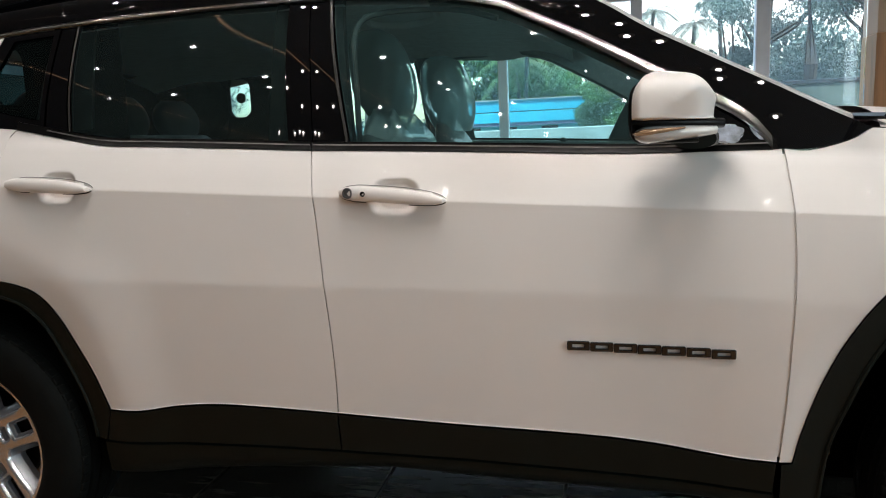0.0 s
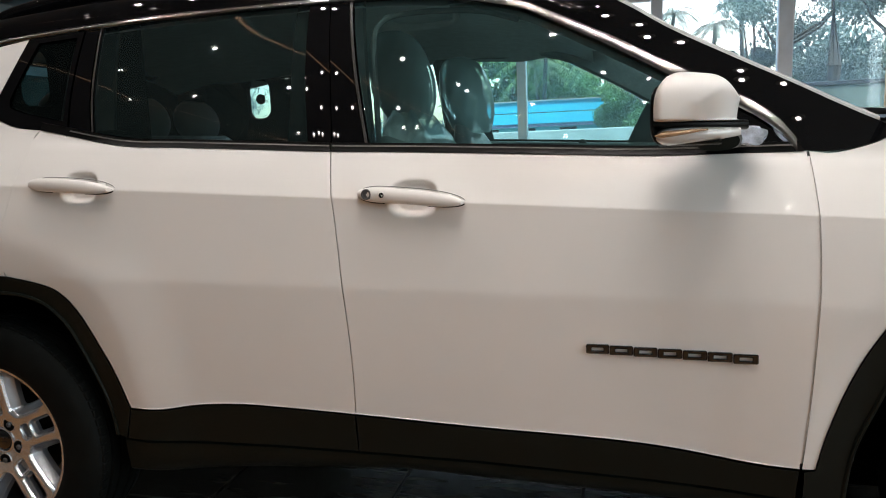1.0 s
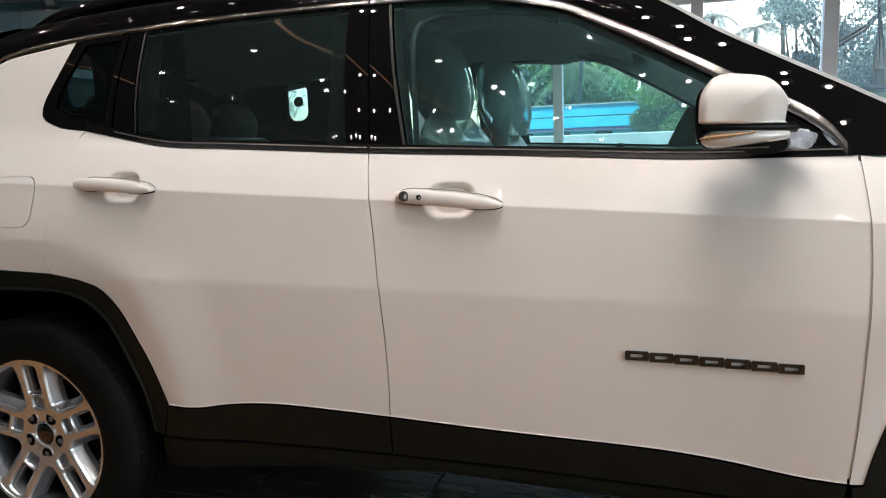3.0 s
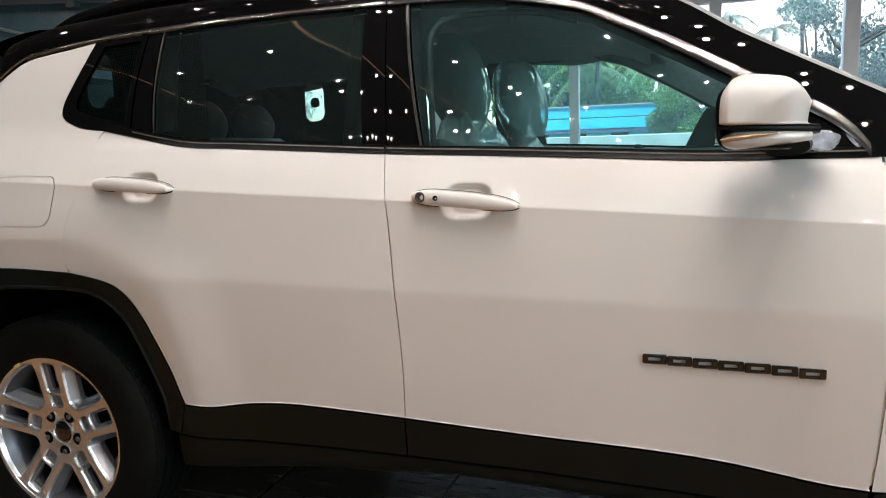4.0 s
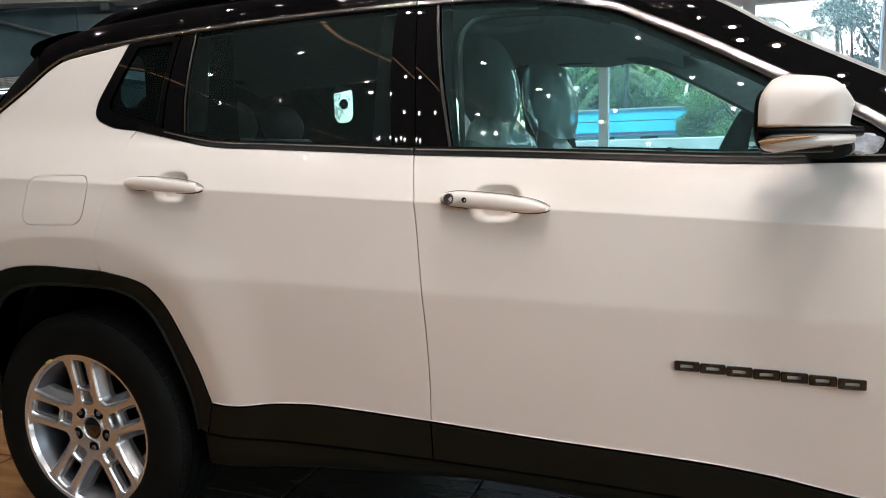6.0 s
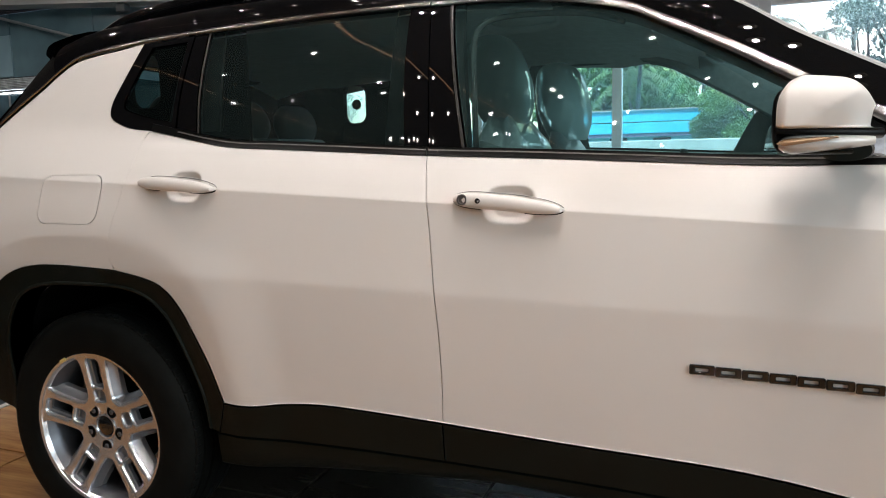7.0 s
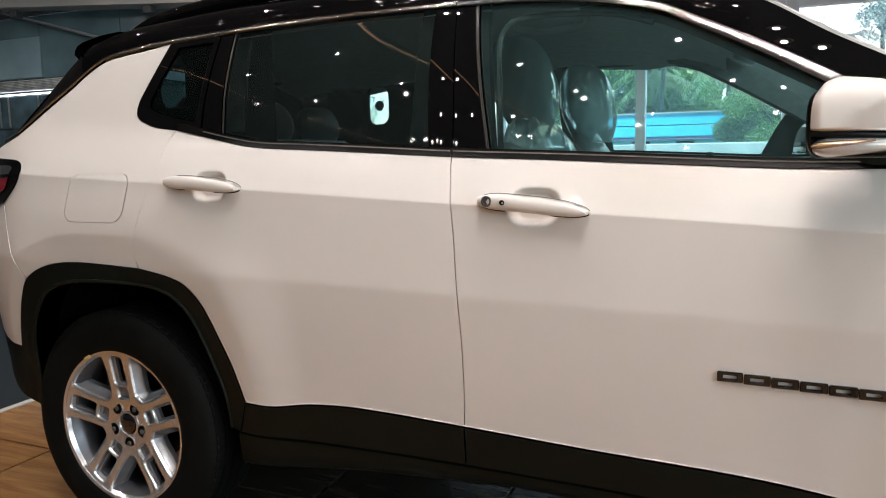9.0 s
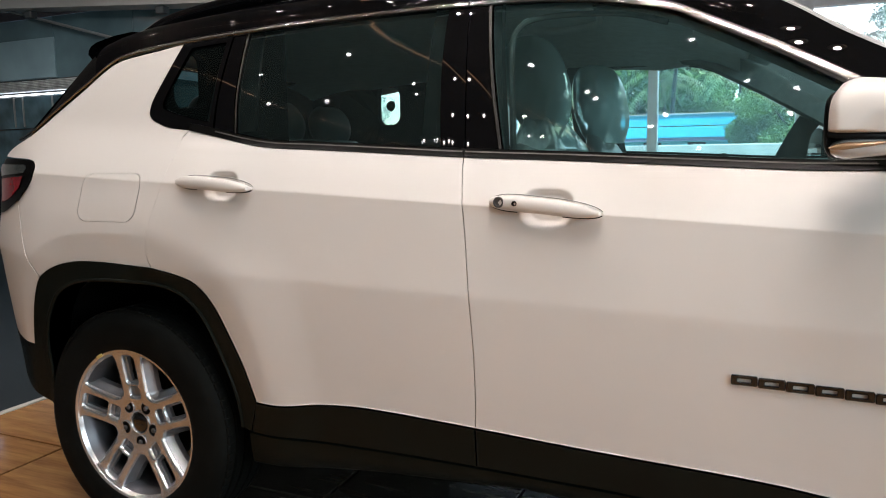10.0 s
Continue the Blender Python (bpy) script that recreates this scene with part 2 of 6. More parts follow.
def shrink(poly, by):
    p = np.array(poly)
    area = 0.5 * np.sum(p[:, 0] * np.roll(p[:, 1], -1) - np.roll(p[:, 0], -1) * p[:, 1])
    d = np.roll(p, -1, 0) - np.roll(p, 1, 0)
    n = np.stack([-d[:, 1], d[:, 0]], 1) / (np.linalg.norm(d, axis=1)[:, None] + 1e-9)
    return p + n * by * (1 if area > 0 else -1)


# ================= the car's side =================


def sstep(a, b, x):
    t = np.clip((x - a) / (b - a), 0, 1)
    return t * t * (3 - 2 * t)


def crease(x):
    return 1.0800 - 0.0550 * x


# half width of the body over the height above its shoulder crease, smoothed a little, sharper at the crease
LINE = np.arange(-1.0, 0.62, 0.002)
RAW = np.interp(LINE, [-1.0, -0.62, -0.55, -0.40, -0.255, -0.10, -0.003, 0.0, 0.05, 0.099, 0.112, 0.14, 0.22, 0.30, 0.38, 0.43, 0.50, 0.56],
                [0.836, 0.8670, 0.8780, 0.8968, 0.9125, 0.9098, 0.9078, 0.9062, 0.882, 0.8515, 0.8402, 0.8305, 0.803, 0.773, 0.738, 0.712, 0.665, 0.60])


def blurred(v, sigma):
    k = np.exp(-0.5 * (np.arange(-60, 61) * 0.002 / sigma) ** 2)
    return np.convolve(np.pad(v, 60, mode="edge"), k / k.sum(), mode="valid")


near = np.exp(-0.5 * (LINE / 0.025) ** 2)
low_near = np.exp(-0.5 * ((LINE + 0.255) / 0.035) ** 2)
ROUND = np.interp(LINE, [0.0, 0.05, 0.10, 0.14, 0.22], [0.9062, 0.882, 0.851, 0.829, 0.803])
ROUND = np.where((LINE > 0) & (LINE < 0.22), ROUND, RAW)
REAR = blurred(RAW, 0.0022) * near + blurred(RAW, 0.007) * low_near + blurred(ROUND, 0.022) * (1 - near - low_near)  # behind the doors
shoulder = np.exp(-0.5 * (np.maximum(0, np.abs(LINE - 0.108) - 0.010) / 0.012) ** 2)
SECTION = blurred(RAW, 0.0022) * near + blurred(RAW, 0.007) * low_near + blurred(RAW, 0.022) * (1 - near - low_near)
SECTION = blurred(RAW, 0.004) * shoulder + SECTION * (1 - shoulder)
PANE = blurred(np.where(LINE < 0.14, 0.8305 + (0.14 - LINE) * 0.335, RAW), 0.03)  # the windows' own even curve
over = np.clip((LINE - 0.110) / 0.006, 0, 1)
SECTION = PANE * over + SECTION * (1 - over)
HANDLES = [(1.258, 1.012, 0.060, 0.043), (0.396, 1.056, 0.054, 0.041)]  # finger cups: middle and half sizes


def fold(x):
    """Height of the soft lower body line under the crease."""
    return np.clip(-0.243 + 0.031 * np.asarray(x, float), -0.255, -0.18)


def folded(d, x, back=False):
    """Map a height under the crease so that the lower line lies at fold(x); back undoes it."""
    f = fold(x)
    if back:
        return np.where(d > -0.255, np.where(d < 0, d * -f / 0.255, d), np.where(d > -0.62, -0.62 + (d + 0.62) * (f + 0.62) / 0.365, d))
    return np.where(d > f, np.where(d < 0, d * 0.255 / -f, d), np.where(d > -0.62, -0.62 + (d + 0.62) * 0.365 / (f + 0.62), d))


def width(x, z, cups=True):
    x, z = np.asarray(x, float), np.asarray(z, float)
    level = folded(z - crease(x), x)
    fore = sstep(0.14, 0.34, x)
    w = np.interp(level, LINE, SECTION) * fore + np.interp(level, LINE, REAR) * (1 - fore)
    low = 1 - sstep(0.98, 1.12, z)
    for cx, rx, rz, lift in ((0.02, 0.47, 0.565, 0.014), (2.60, 0.53, 0.57, 0.014)):
        r = ((np.abs(x - cx) / rx) ** 3 + (np.maximum(0, z - 0.36) / rz) ** 3) ** (1 / 3)
        edge_soft = 0.005 + 0.030 * sstep(0.10, 0.70, (x - cx) / rx)
        soft_in = edge_soft * np.log1p(np.exp(np.clip((1 - r) / edge_soft, -30, 30)))
        crest = lift * (1 - sstep(1.0, 1.40, r)) - 0.085 * soft_in
        w = w + low * np.maximum(crest, -0.004)
    t = np.maximum(0, -0.26 - x)
    w = w - (0.80 + 0.25 * sstep(0.85, 1.1, z)) * t * t
    t = np.maximum(0, x - 2.75)
    w = w - 0.55 * t * t
    if cups:
        for hx, hz, a, b in HANDLES:
            r = ((np.abs(x - hx) / a) ** 3 + (np.abs(z - hz) / b) ** 3) ** (1 / 3)
            w = w - 0.020 * (1 - sstep(0.60, 1.0, r))
    return w


def facing(x, z, e=0.002):
    wx = (width(x + e, z) - width(x - e, z)) / (2 * e)
    wz = (width(x, z + e) - width(x, z - e)) / (2 * e)
    n = np.stack([-wx, -np.ones_like(wx), -wz], -1)
    return n / np.linalg.norm(n, axis=-1, keepdims=True)


LEVELS = np.array([-0.90, -0.85, -0.80, -0.75, -0.70, -0.66, -0.63, -0.60, -0.57, -0.54, -0.51, -0.48, -0.45, -0.42, -0.39, -0.36, -0.33, -0.30, -0.28, -0.27, -0.263, -0.256, -0.25, -0.243, -0.235, -0.22, -0.19,
                   -0.16, -0.13, -0.10, -0.07, -0.045, -0.025, -0.012, -0.007, -0.003, 0.0, 0.003, 0.007, 0.012, 0.025, 0.045, 0.065, 0.085, 0.105, 0.125, 0.15, 0.18, 0.21, 0.24, 0.27, 0.30, 0.33, 0.36, 0.39, 0.42, 0.46, 0.50])


def side_mesh(name, poly, proud=0.0, lip=0.014, gap=0.0011, hole=None, step=0.016, flip=False, bulge=None):
    """A panel of the car's side: the outline (x, z), laid on the body's surface, with a rolled edge."""
    from mathutils.geometry import delaunay_2d_cdt
    poly = [tuple(p) for p in shrink(poly, gap)]
    arr = np.array(poly)
    (x0, z0), (x1, z1) = arr.min(0), arr.max(0)
    cand = np.array([(x, crease(x) + d) for x in np.arange(x0 + step / 2, x1, step) for d in folded(LEVELS, x, back=True)])
    fine = [cand]
    for hx, hz, a, b in HANDLES:
        if x0 < hx < x1 and z0 < hz < z1 and z1 - z0 > 0.3:
            gx, gz = np.meshgrid(np.arange(hx - a * 1.1, hx + a * 1.1, 0.0045), np.arange(hz - b * 1.1, hz + b * 1.1, 0.0045))
            fine[0] = cand[~((np.abs(cand[:, 0] - hx) < a * 1.15) & (np.abs(cand[:, 1] - hz) < b * 1.15))]
            fine.append(np.stack([gx.ravel(), gz.ravel()], 1))
    if z1 - z0 > 0.25:
        for cx, rx, rz in ((0.02, 0.47, 0.565), (2.60, 0.53, 0.57)):
            ang = np.linspace(0.02, math.pi - 0.02, 150)
            ca, sa = np.cos(ang), np.sin(ang)
            unit = (np.abs(ca) ** 3 + sa**3) ** (-1 / 3)
            ring = [np.stack([cx + rx * r * unit * ca, 0.36 + rz * r * unit * sa], 1) for r in (0.955, 0.975, 0.988, 0.996, 1.004, 1.012, 1.025, 1.045)]
            r0 = ((np.abs(fine[0][:, 0] - cx) / rx) ** 3 + (np.maximum(0, fine[0][:, 1] - 0.36) / rz) ** 3) ** (1 / 3)
            fine[0] = fine[0][np.abs(r0 - 1) > 0.055]
            fine += ring
    cand = np.vstack(fine)
    rings = [poly] + ([[tuple(p) for p in hole]] if hole is not None else [])
    keep = inside(poly, cand)
    if hole is not None:
        keep &= ~inside(hole, cand)
    cand = cand[keep]
    edge = np.vstack([np.array(r) for r in rings])
    if len(cand):
        far = np.sqrt(((cand[:, None] - edge[None]) ** 2).sum(-1)).min(1)
        cand = cand[far > 0.0045]
    pts, cons, n = [], [], 0
    for r in rings:
        pts += [Vector(p) for p in r]
        cons += [(n + i, n + (i + 1) % len(r)) for i in range(len(r))]
        n += len(r)
    pts += [Vector(p) for p in cand]
    vs, _, fs, *_ = delaunay_2d_cdt(pts, cons, [], 0, 1e-6)
    v = np.array([tuple(p) for p in vs])
    tri = np.array([f for f in fs if len(f) == 3])
    mid = v[tri].mean(1)
    ok = inside(poly, mid)
    if hole is not None:
        ok &= ~inside(hole, mid)
    tri = tri[ok]
    w = width(v[:, 0], v[:, 1]) + proud
    nor = facing(v[:, 0], v[:, 1])
    if bulge:
        xc, half, high = bulge
        mid_x = xc + (1.30 - v[:, 1]) * 0.20
        off = (v[:, 0] - mid_x) / half
        w = w + high * (1 - off**2)
        nor = nor / -nor[:, 1:2]
        nor[:, 0] += 2 * high * off / half
        nor = nor / np.linalg.norm(nor, axis=1)[:, None]
    co = np.stack([v[:, 0], -w, v[:, 1]], 1)
    a, b, c = co[tri[:, 0]], co[tri[:, 1]], co[tri[:, 2]]
    turned = np.cross(b - a, c - a)[:, 1] > 0
    tri[turned] = tri[turned][:, ::-1]
    verts, faces, normals = co.tolist(), [tuple(map(int, t)) for t in tri], nor.tolist()
    if lip:
        for r in rings:
            q = np.array(r)
            hole_ring = r is not rings[0]
            d = np.roll(q, -1, 0) - np.roll(q, 1, 0)
            area = np.sum(q[:, 0] * np.roll(q[:, 1], -1) - np.roll(q[:, 0], -1) * q[:, 1])
            s = (1 if area > 0 else -1) * (-1 if hole_ring else 1)
            out = np.stack([d[:, 1], -d[:, 0]], 1) * s / (np.linalg.norm(d, axis=1)[:, None] + 1e-9)
            w = width(q[:, 0], q[:, 1]) + proud
            base, m = len(verts), len(q)
            for k, depth in enumerate((0.0, lip)):
                verts += np.stack([q[:, 0], -w + depth, q[:, 1]], 1).tolist()
                normals += [(o[0], -0.5 if k == 0 else 0.0, o[1]) for o in out]
            for i in range(m):
                j = (i + 1) % m
                f = (base + i, base + j, base + m + j, base + m + i)
                faces.append(f if s > 0 else f[::-1])
    if flip:
        verts = [(x, -y, z) for x, y, z in verts]
        normals = [(x, -y, z) for x, y, z in normals]
        faces = [f[::-1] for f in faces]
    me = bpy.data.meshes.new(name)
    me.from_pydata(verts, [], faces)
    me.shade_smooth()
    normals = [tuple(Vector(n).normalized()) for n in normals]
    me.normals_split_custom_set_from_vertices(normals)
    return me


def side_part(name, poly, mat, parent, label="", **how):
    """The same panel on both flanks of the car; parent may be one per flank. Returns both."""
    both = []
    for n in (0, 1):
        me = side_mesh(name, poly, flip=bool(n), **how)
        me.materials.append(mat)
        ob = new(name, me)
        ob.parent = parent[n] if isinstance(parent, (list, tuple)) else parent
        if label:
            tagged(ob, label)
        both.append(ob)
    return both


def mirrored(ob, parent=None):
    """The same part on the far flank."""
    me = ob.data.copy()
    me.transform(Matrix.Diagonal((1, -1, 1, 1)))
    me.flip_normals()
    far = new(ob.name.split(".")[0], me)
    far.parent = parent or ob.parent
    if "label" in ob:
        far["label"] = ob["label"]
    return far


def corners(x0, x1, z0, z1, r, n=5):
    """A rounded rectangle, anticlockwise."""
    out = []
    for cx, cz, a0 in ((x1 - r, z1 - r, 0), (x0 + r, z1 - r, 90), (x0 + r, z0 + r, 180), (x1 - r, z0 + r, 270)):
        out += [(cx + r * math.cos(radians(a0 + 90 * k / n)), cz + r * math.sin(radians(a0 + 90 * k / n))) for k in range(n + 1)]
    return out


# ================= car =================
car = thing("car", "white compact sport utility car with black roof and black sills", "car")

BELT = [(0.165, 1.212), (0.24, 1.205), (0.42, 1.168), (0.52, 1.153), (0.65, 1.146), (0.87, 1.133), (1.05, 1.122), (1.28, 1.112), (1.52, 1.100), (1.77, 1.088), (2.07, 1.086)]
GAP = [(1.050, 1.122), (1.070, 1.00), (1.080, 0.86), (1.088, 0.70), (1.088, 0.58), (1.084, 0.494)]
FGAP = [(2.060, 0.434), (2.068, 0.56), (2.073, 0.70), (2.076, 0.85), (2.071, 0.98), (2.065, 1.086)]
RGAP = [(0.148, 0.832), (0.137, 0.872), (0.146, 0.916), (0.158, 0.95), (0.192, 1.037), (0.21, 1.116), (0.218, 1.18), (0.235, 1.206)]
SILL_R = [(0.458, 0.478), (0.55, 0.479), (0.65, 0.494), (0.76, 0.503), (0.88, 0.502), (1.084, 0.494)]
SILL_F = [(1.084, 0.494), (1.36, 0.481), (1.66, 0.471), (1.80, 0.460), (1.90, 0.446), (1.98, 0.437), (2.060, 0.434)]
ARCH_F = [(0.458, 0.478), (0.43, 0.57), (0.40, 0.64), (0.355, 0.735), (0.31, 0.788), (0.255, 0.812), (0.148, 0.832)]
ARCH_B = [(0.148, 0.832), (-0.07, 0.840), (-0.20, 0.828), (-0.29, 0.79), (-0.335, 0.735), (-0.375, 0.65), (-0.405, 0.555)]
FARCH = [(2.090, 0.434), (2.106, 0.51), (2.136, 0.61), (2.181, 0.712), (2.246, 0.806), (2.33, 0.855), (2.62, 0.875), (2.86, 0.83), (2.98, 0.72), (3.05, 0.56)]
CHROME = [(-0.47, 1.195), (-0.40, 1.215), (-0.33, 1.255), (-0.20, 1.345), (-0.11, 1.415), (-0.04, 1.438), (0.13, 1.460), (0.33, 1.474), (0.64, 1.488), (1.00, 1.492), (1.25, 1.482), (1.46, 1.447), (1.55, 1.408), (1.68, 1.34),
          (1.80, 1.270), (1.90, 1.214), (1.96, 1.180), (2.00, 1.152), (2.03, 1.122), (2.045, 1.098)]


def chrome_at(x):
    line = spline(CHROME)
    return float(np.interp(x, [p[0] for p in line], [p[1] for p in line]))


def belt_at(x):
    line = spline(BELT)
    return float(np.interp(x, [p[0] for p in line], [p[1] for p in line]))


def along(line, x0, x1, up=0.0, n=14):
    f = chrome_at if line == "chrome" else belt_at
    return [(x0 + (x1 - x0) * k / n, f(x0 + (x1 - x0) * k / n) + up) for k in range(n + 1)]


# doors
rear_doors = side_part("rear_door", outline(SILL_R, GAP[::-1], along("belt", 1.05, 0.235), [(0.235, 1.206)] + RGAP[::-1][1:], ARCH_F[::-1]), M_WHITE, car)
front_doors = side_part("front_door", outline(SILL_F, FGAP, along("belt", 2.065, 1.05), GAP), M_WHITE, car)

# rear quarter with the fuel flap cut out on the near flank
FLAP = [(x + 0.006 + 0.20 * (z - 1.025), z) for x, z in corners(-0.108, 0.112, 0.957, 1.092, 0.036, 10)]
QWIN = [(0.235, 1.206), (0.165, 1.214), (0.125, 1.226), (0.098, 1.238), (0.083, 1.254), (0.080, 1.272)]
QBACK = [(0.080, 1.272), (0.086, 1.30), (0.115, 1.37), (0.148, 1.455)]
SEAM_B = [(-0.305, 0.784), (-0.345, 0.86), (-0.375, 0.97), (-0.385, 1.01)]
LAMP_EDGE = [(-0.385, 1.01), (-0.325, 1.055), (-0.298, 1.10), (-0.325, 1.130), (-0.42, 1.138), (-0.60, 1.146)]
quarter = outline([(-0.305, 0.784), (-0.20, 0.828), (-0.07, 0.840), (0.148, 0.832)], RGAP, QWIN, QBACK, [(0.148, 1.455)] + along("chrome", 0.10, -0.47, -0.012)[1:], [(-0.47, 1.183), (-0.60, 1.146)], LAMP_EDGE[::-1], SEAM_B[::-1])
quarters = side_part("rear_quarter_panel", quarter, M_WHITE, car, hole=FLAP)
# the far flank's window opening reaches further back
far_win, far_back = [(0.235, 1.206), (0.02, 1.230), (-0.10, 1.250)], [(-0.10, 1.250), (-0.10, 1.32), (-0.085, 1.40)]
far_quarter = outline([(-0.305, 0.784), (-0.20, 0.828), (-0.07, 0.840), (0.148, 0.832)], RGAP, far_win, far_back, [(-0.085, 1.40)] + along("chrome", -0.10, -0.47, -0.012)[1:], [(-0.47, 1.183), (-0.60, 1.146)], LAMP_EDGE[::-1], SEAM_B[::-1])
quarters[1].data = side_mesh("rear_quarter_panel", far_quarter, hole=FLAP, flip=True)
quarters[1].data.materials.append(M_WHITE)
side_part("flap_well", [tuple(p) for p in shrink(FLAP, -0.008)], M_WHITE, quarters, "white painted flap well", gap=0, lip=0, proud=-0.004)
side_part("fuel_flap", FLAP, M_WHITE, quarters, gap=0.0016, proud=0.0004, lip=0.006)
# rear bumper side
BOT = 0.362
bumper = outline([(-0.405, 0.555), (-0.60, 0.575)], [(-0.60, 0.575), (-0.615, 0.80), (-0.61, 0.97)], [(-0.61, 0.97), (-0.385, 1.01)], SEAM_B[::-1], [(-0.305, 0.784), (-0.335, 0.735), (-0.375, 0.65), (-0.405, 0.555)])
bumpers = side_part("rear_bumper_corner", bumper, M_WHITE, car)
side_part("lower_bumper", outline([(-0.372, BOT), (-0.60, BOT + 0.055)], [(-0.60, BOT + 0.055), (-0.62, 0.572)], [(-0.62, 0.572), (-0.408, 0.552)], [(-0.408, 0.552), (-0.392, 0.47), (-0.372, BOT)]), M_CLAD, bumpers, proud=0.0, lip=0.03, gap=0.0004)
# front fender
fender = outline(FARCH[::-1], [(2.090, 0.434), (2.0632, 0.434)], [(x + 0.0032, z) for x, z in FGAP], [(2.0682, 1.086), (2.12, 1.082), (2.19, 1.099), (2.235, 1.122)], [(2.235, 1.122), (2.5, 1.10), (2.9, 1.02), (3.2, 0.93)], [(3.2, 0.93), (3.24, 0.75), (3.22, 0.56)], [(3.22, 0.56), (3.05, 0.56)])
fenders = side_part("front_fender", fender, M_WHITE, car)

# painted body behind the door gaps
def gap_strip(line, z0, z1, half=0.014, deep=-0.0032):
    pts = [p for p in spline(line) if z0 <= p[1] <= z1]
    left, right = [(x - half, z) for x, z in pts], [(x + half, z) for x, z in pts][::-1]
    side_part("door_jamb", left + right, M_WHITE, car, "white painted door jamb", proud=deep, lip=0, gap=0)


gap_strip(GAP, 0.50, 1.11, 0.014, -0.0022)
gap_strip(FGAP, 0.44, 1.08, 0.014, -0.0026)
gap_strip(RGAP, 0.84, 1.19, 0.014, -0.0003)
gap_strip(SEAM_B, 0.79, 1.0, 0.014, -0.0014)

# black cladding: arches, door strips, sill
ARCHIN = [(0.395, 0.395), (0.382, 0.51), (0.325, 0.67), (0.28, 0.735), (0.22, 0.772), (0.12, 0.788), (-0.10, 0.785), (-0.22, 0.75), (-0.285, 0.68), (-0.325, 0.60), (-0.340, 0.50), (-0.346, 0.362)]
arch = outline([(0.425, 0.388), (0.458, 0.478)], ARCH_F, ARCH_B, [(-0.405, 0.555), (-0.392, 0.47), (-0.372, 0.362)], [(-0.372, 0.362), (-0.346, 0.362)], ARCHIN[::-1], [(0.395, 0.395), (0.425, 0.388)])
side_part("rear_arch_cladding", arch, M_CLAD, quarters, proud=0.004, lip=0.085, gap=0.0004)
def arch_lip(line, parents):
    pts = [(x, -float(width(x, z)) - 0.003, z) for x, z in spline(line, 6)]
    lip_ = part("arch_lip", tube_bm(pts, 0.0055, 8), M_CLAD, parents[0], "rolled inner edge of the cladding", smooth=True)
    mirrored(lip_, parents[1])


arch_lip(ARCHIN, quarters)
FARCHIN = [(2.142, 0.30), (2.155, 0.46), (2.185, 0.56), (2.24, 0.69), (2.33, 0.79), (2.62, 0.82), (2.84, 0.78), (2.93, 0.66), (2.98, 0.50)]
farch = outline(FARCH, [(3.05, 0.56), (2.98, 0.50)], FARCHIN[::-1], [(2.142, 0.30), (2.068, 0.30)], [(2.068, 0.30), (2.068, 0.430)], [(2.068, 0.430), (2.090, 0.434)])
side_part("front_arch_cladding", farch, M_CLAD, fenders, proud=0.004, lip=0.085, gap=0.0004)
arch_lip(FARCHIN, fenders)
SEAM = [(0.425, 0.387), (0.60, 0.391), (0.88, 0.396), (1.08, 0.396), (1.40, 0.392), (1.74, 0.380), (2.05, 0.362)]


def seam_at(x):
    return float(np.interp(x, [p[0] for p in SEAM], [p[1] for p in SEAM]))


def seam_line(x0, x1, n=10):
    return [(x0 + (x1 - x0) * k / n, seam_at(x0 + (x1 - x0) * k / n)) for k in range(n + 1)]


side_part("rear_door_cladding", outline(seam_line(0.428, 1.083), [(1.083, 0.396), (1.084, 0.494)], SILL_R[::-1], [(0.458, 0.478), (0.428, 0.387)]), M_CLAD, rear_doors, proud=0.004, lip=0.03, gap=0.002)
side_part("front_door_cladding", outline(seam_line(1.083, 2.055), [(2.055, 0.361), (2.060, 0.434)], SILL_F[::-1], [(1.084, 0.494), (1.083, 0.396)]), M_CLAD, front_doors, proud=0.004, lip=0.03, gap=0.002)


def sill_low(x):
    return float(np.interp(x, [0.40, 0.55, 0.80, 1.20, 1.47, 2.06], [0.283, 0.296, 0.322, 0.346, 0.336, 0.318]))


# lower sill: a strip under the doors that rolls in beneath the car
rows = []
for x in np.linspace(0.412, 2.058, 60):
    top, low_ = seam_at(x) - 0.005, sill_low(x)
    wide = float(width(x, top))
    rows.append([(x, -(wide + d), z) for d, z in ((-0.06, top + 0.001), (-0.008, top), (-0.003, top - 0.003), (-0.003, top - 0.010), (-0.007, 0.5 * (top + low_)), (-0.014, low_ + 0.010), (-0.022, low_ + 0.003), (-0.040, low_), (-0.090, low_ + 0.004), (-0.15, low_ + 0.02))])
sill_bm = grid_bm(rows)
bmesh.ops.recalc_face_normals(sill_bm, faces=sill_bm.faces)
near_sill = part("sill", sill_bm, M_CLAD, car, "black plastic lower sill", smooth=True)
mirrored(near_sill)

# rolled hems that catch the lamps along the panel edges
def hem(line, parents, dx, dz, z0=0.0, z1=2.0, radius=0.0016):
    pts = [(x + dx, -float(width(x + dx, z + dz)) - 0.0004, z + dz) for x, z in spline(line, 6) if z0 <= z <= z1]
    edge_ = part("hem", tube_bm(pts, radius, 8), M_HEM, parents[0], "rolled white painted panel edge", smooth=True)
    mirrored(edge_, parents[1])


hem(SILL_R, rear_doors, 0.0, 0.0030, radius=0.0011)
hem(SILL_F, front_doors, 0.0, 0.0030, radius=0.0011)
hem(SEAM_B, quarters, -0.0030, 0.0, 0.58, 1.0, 0.0014)

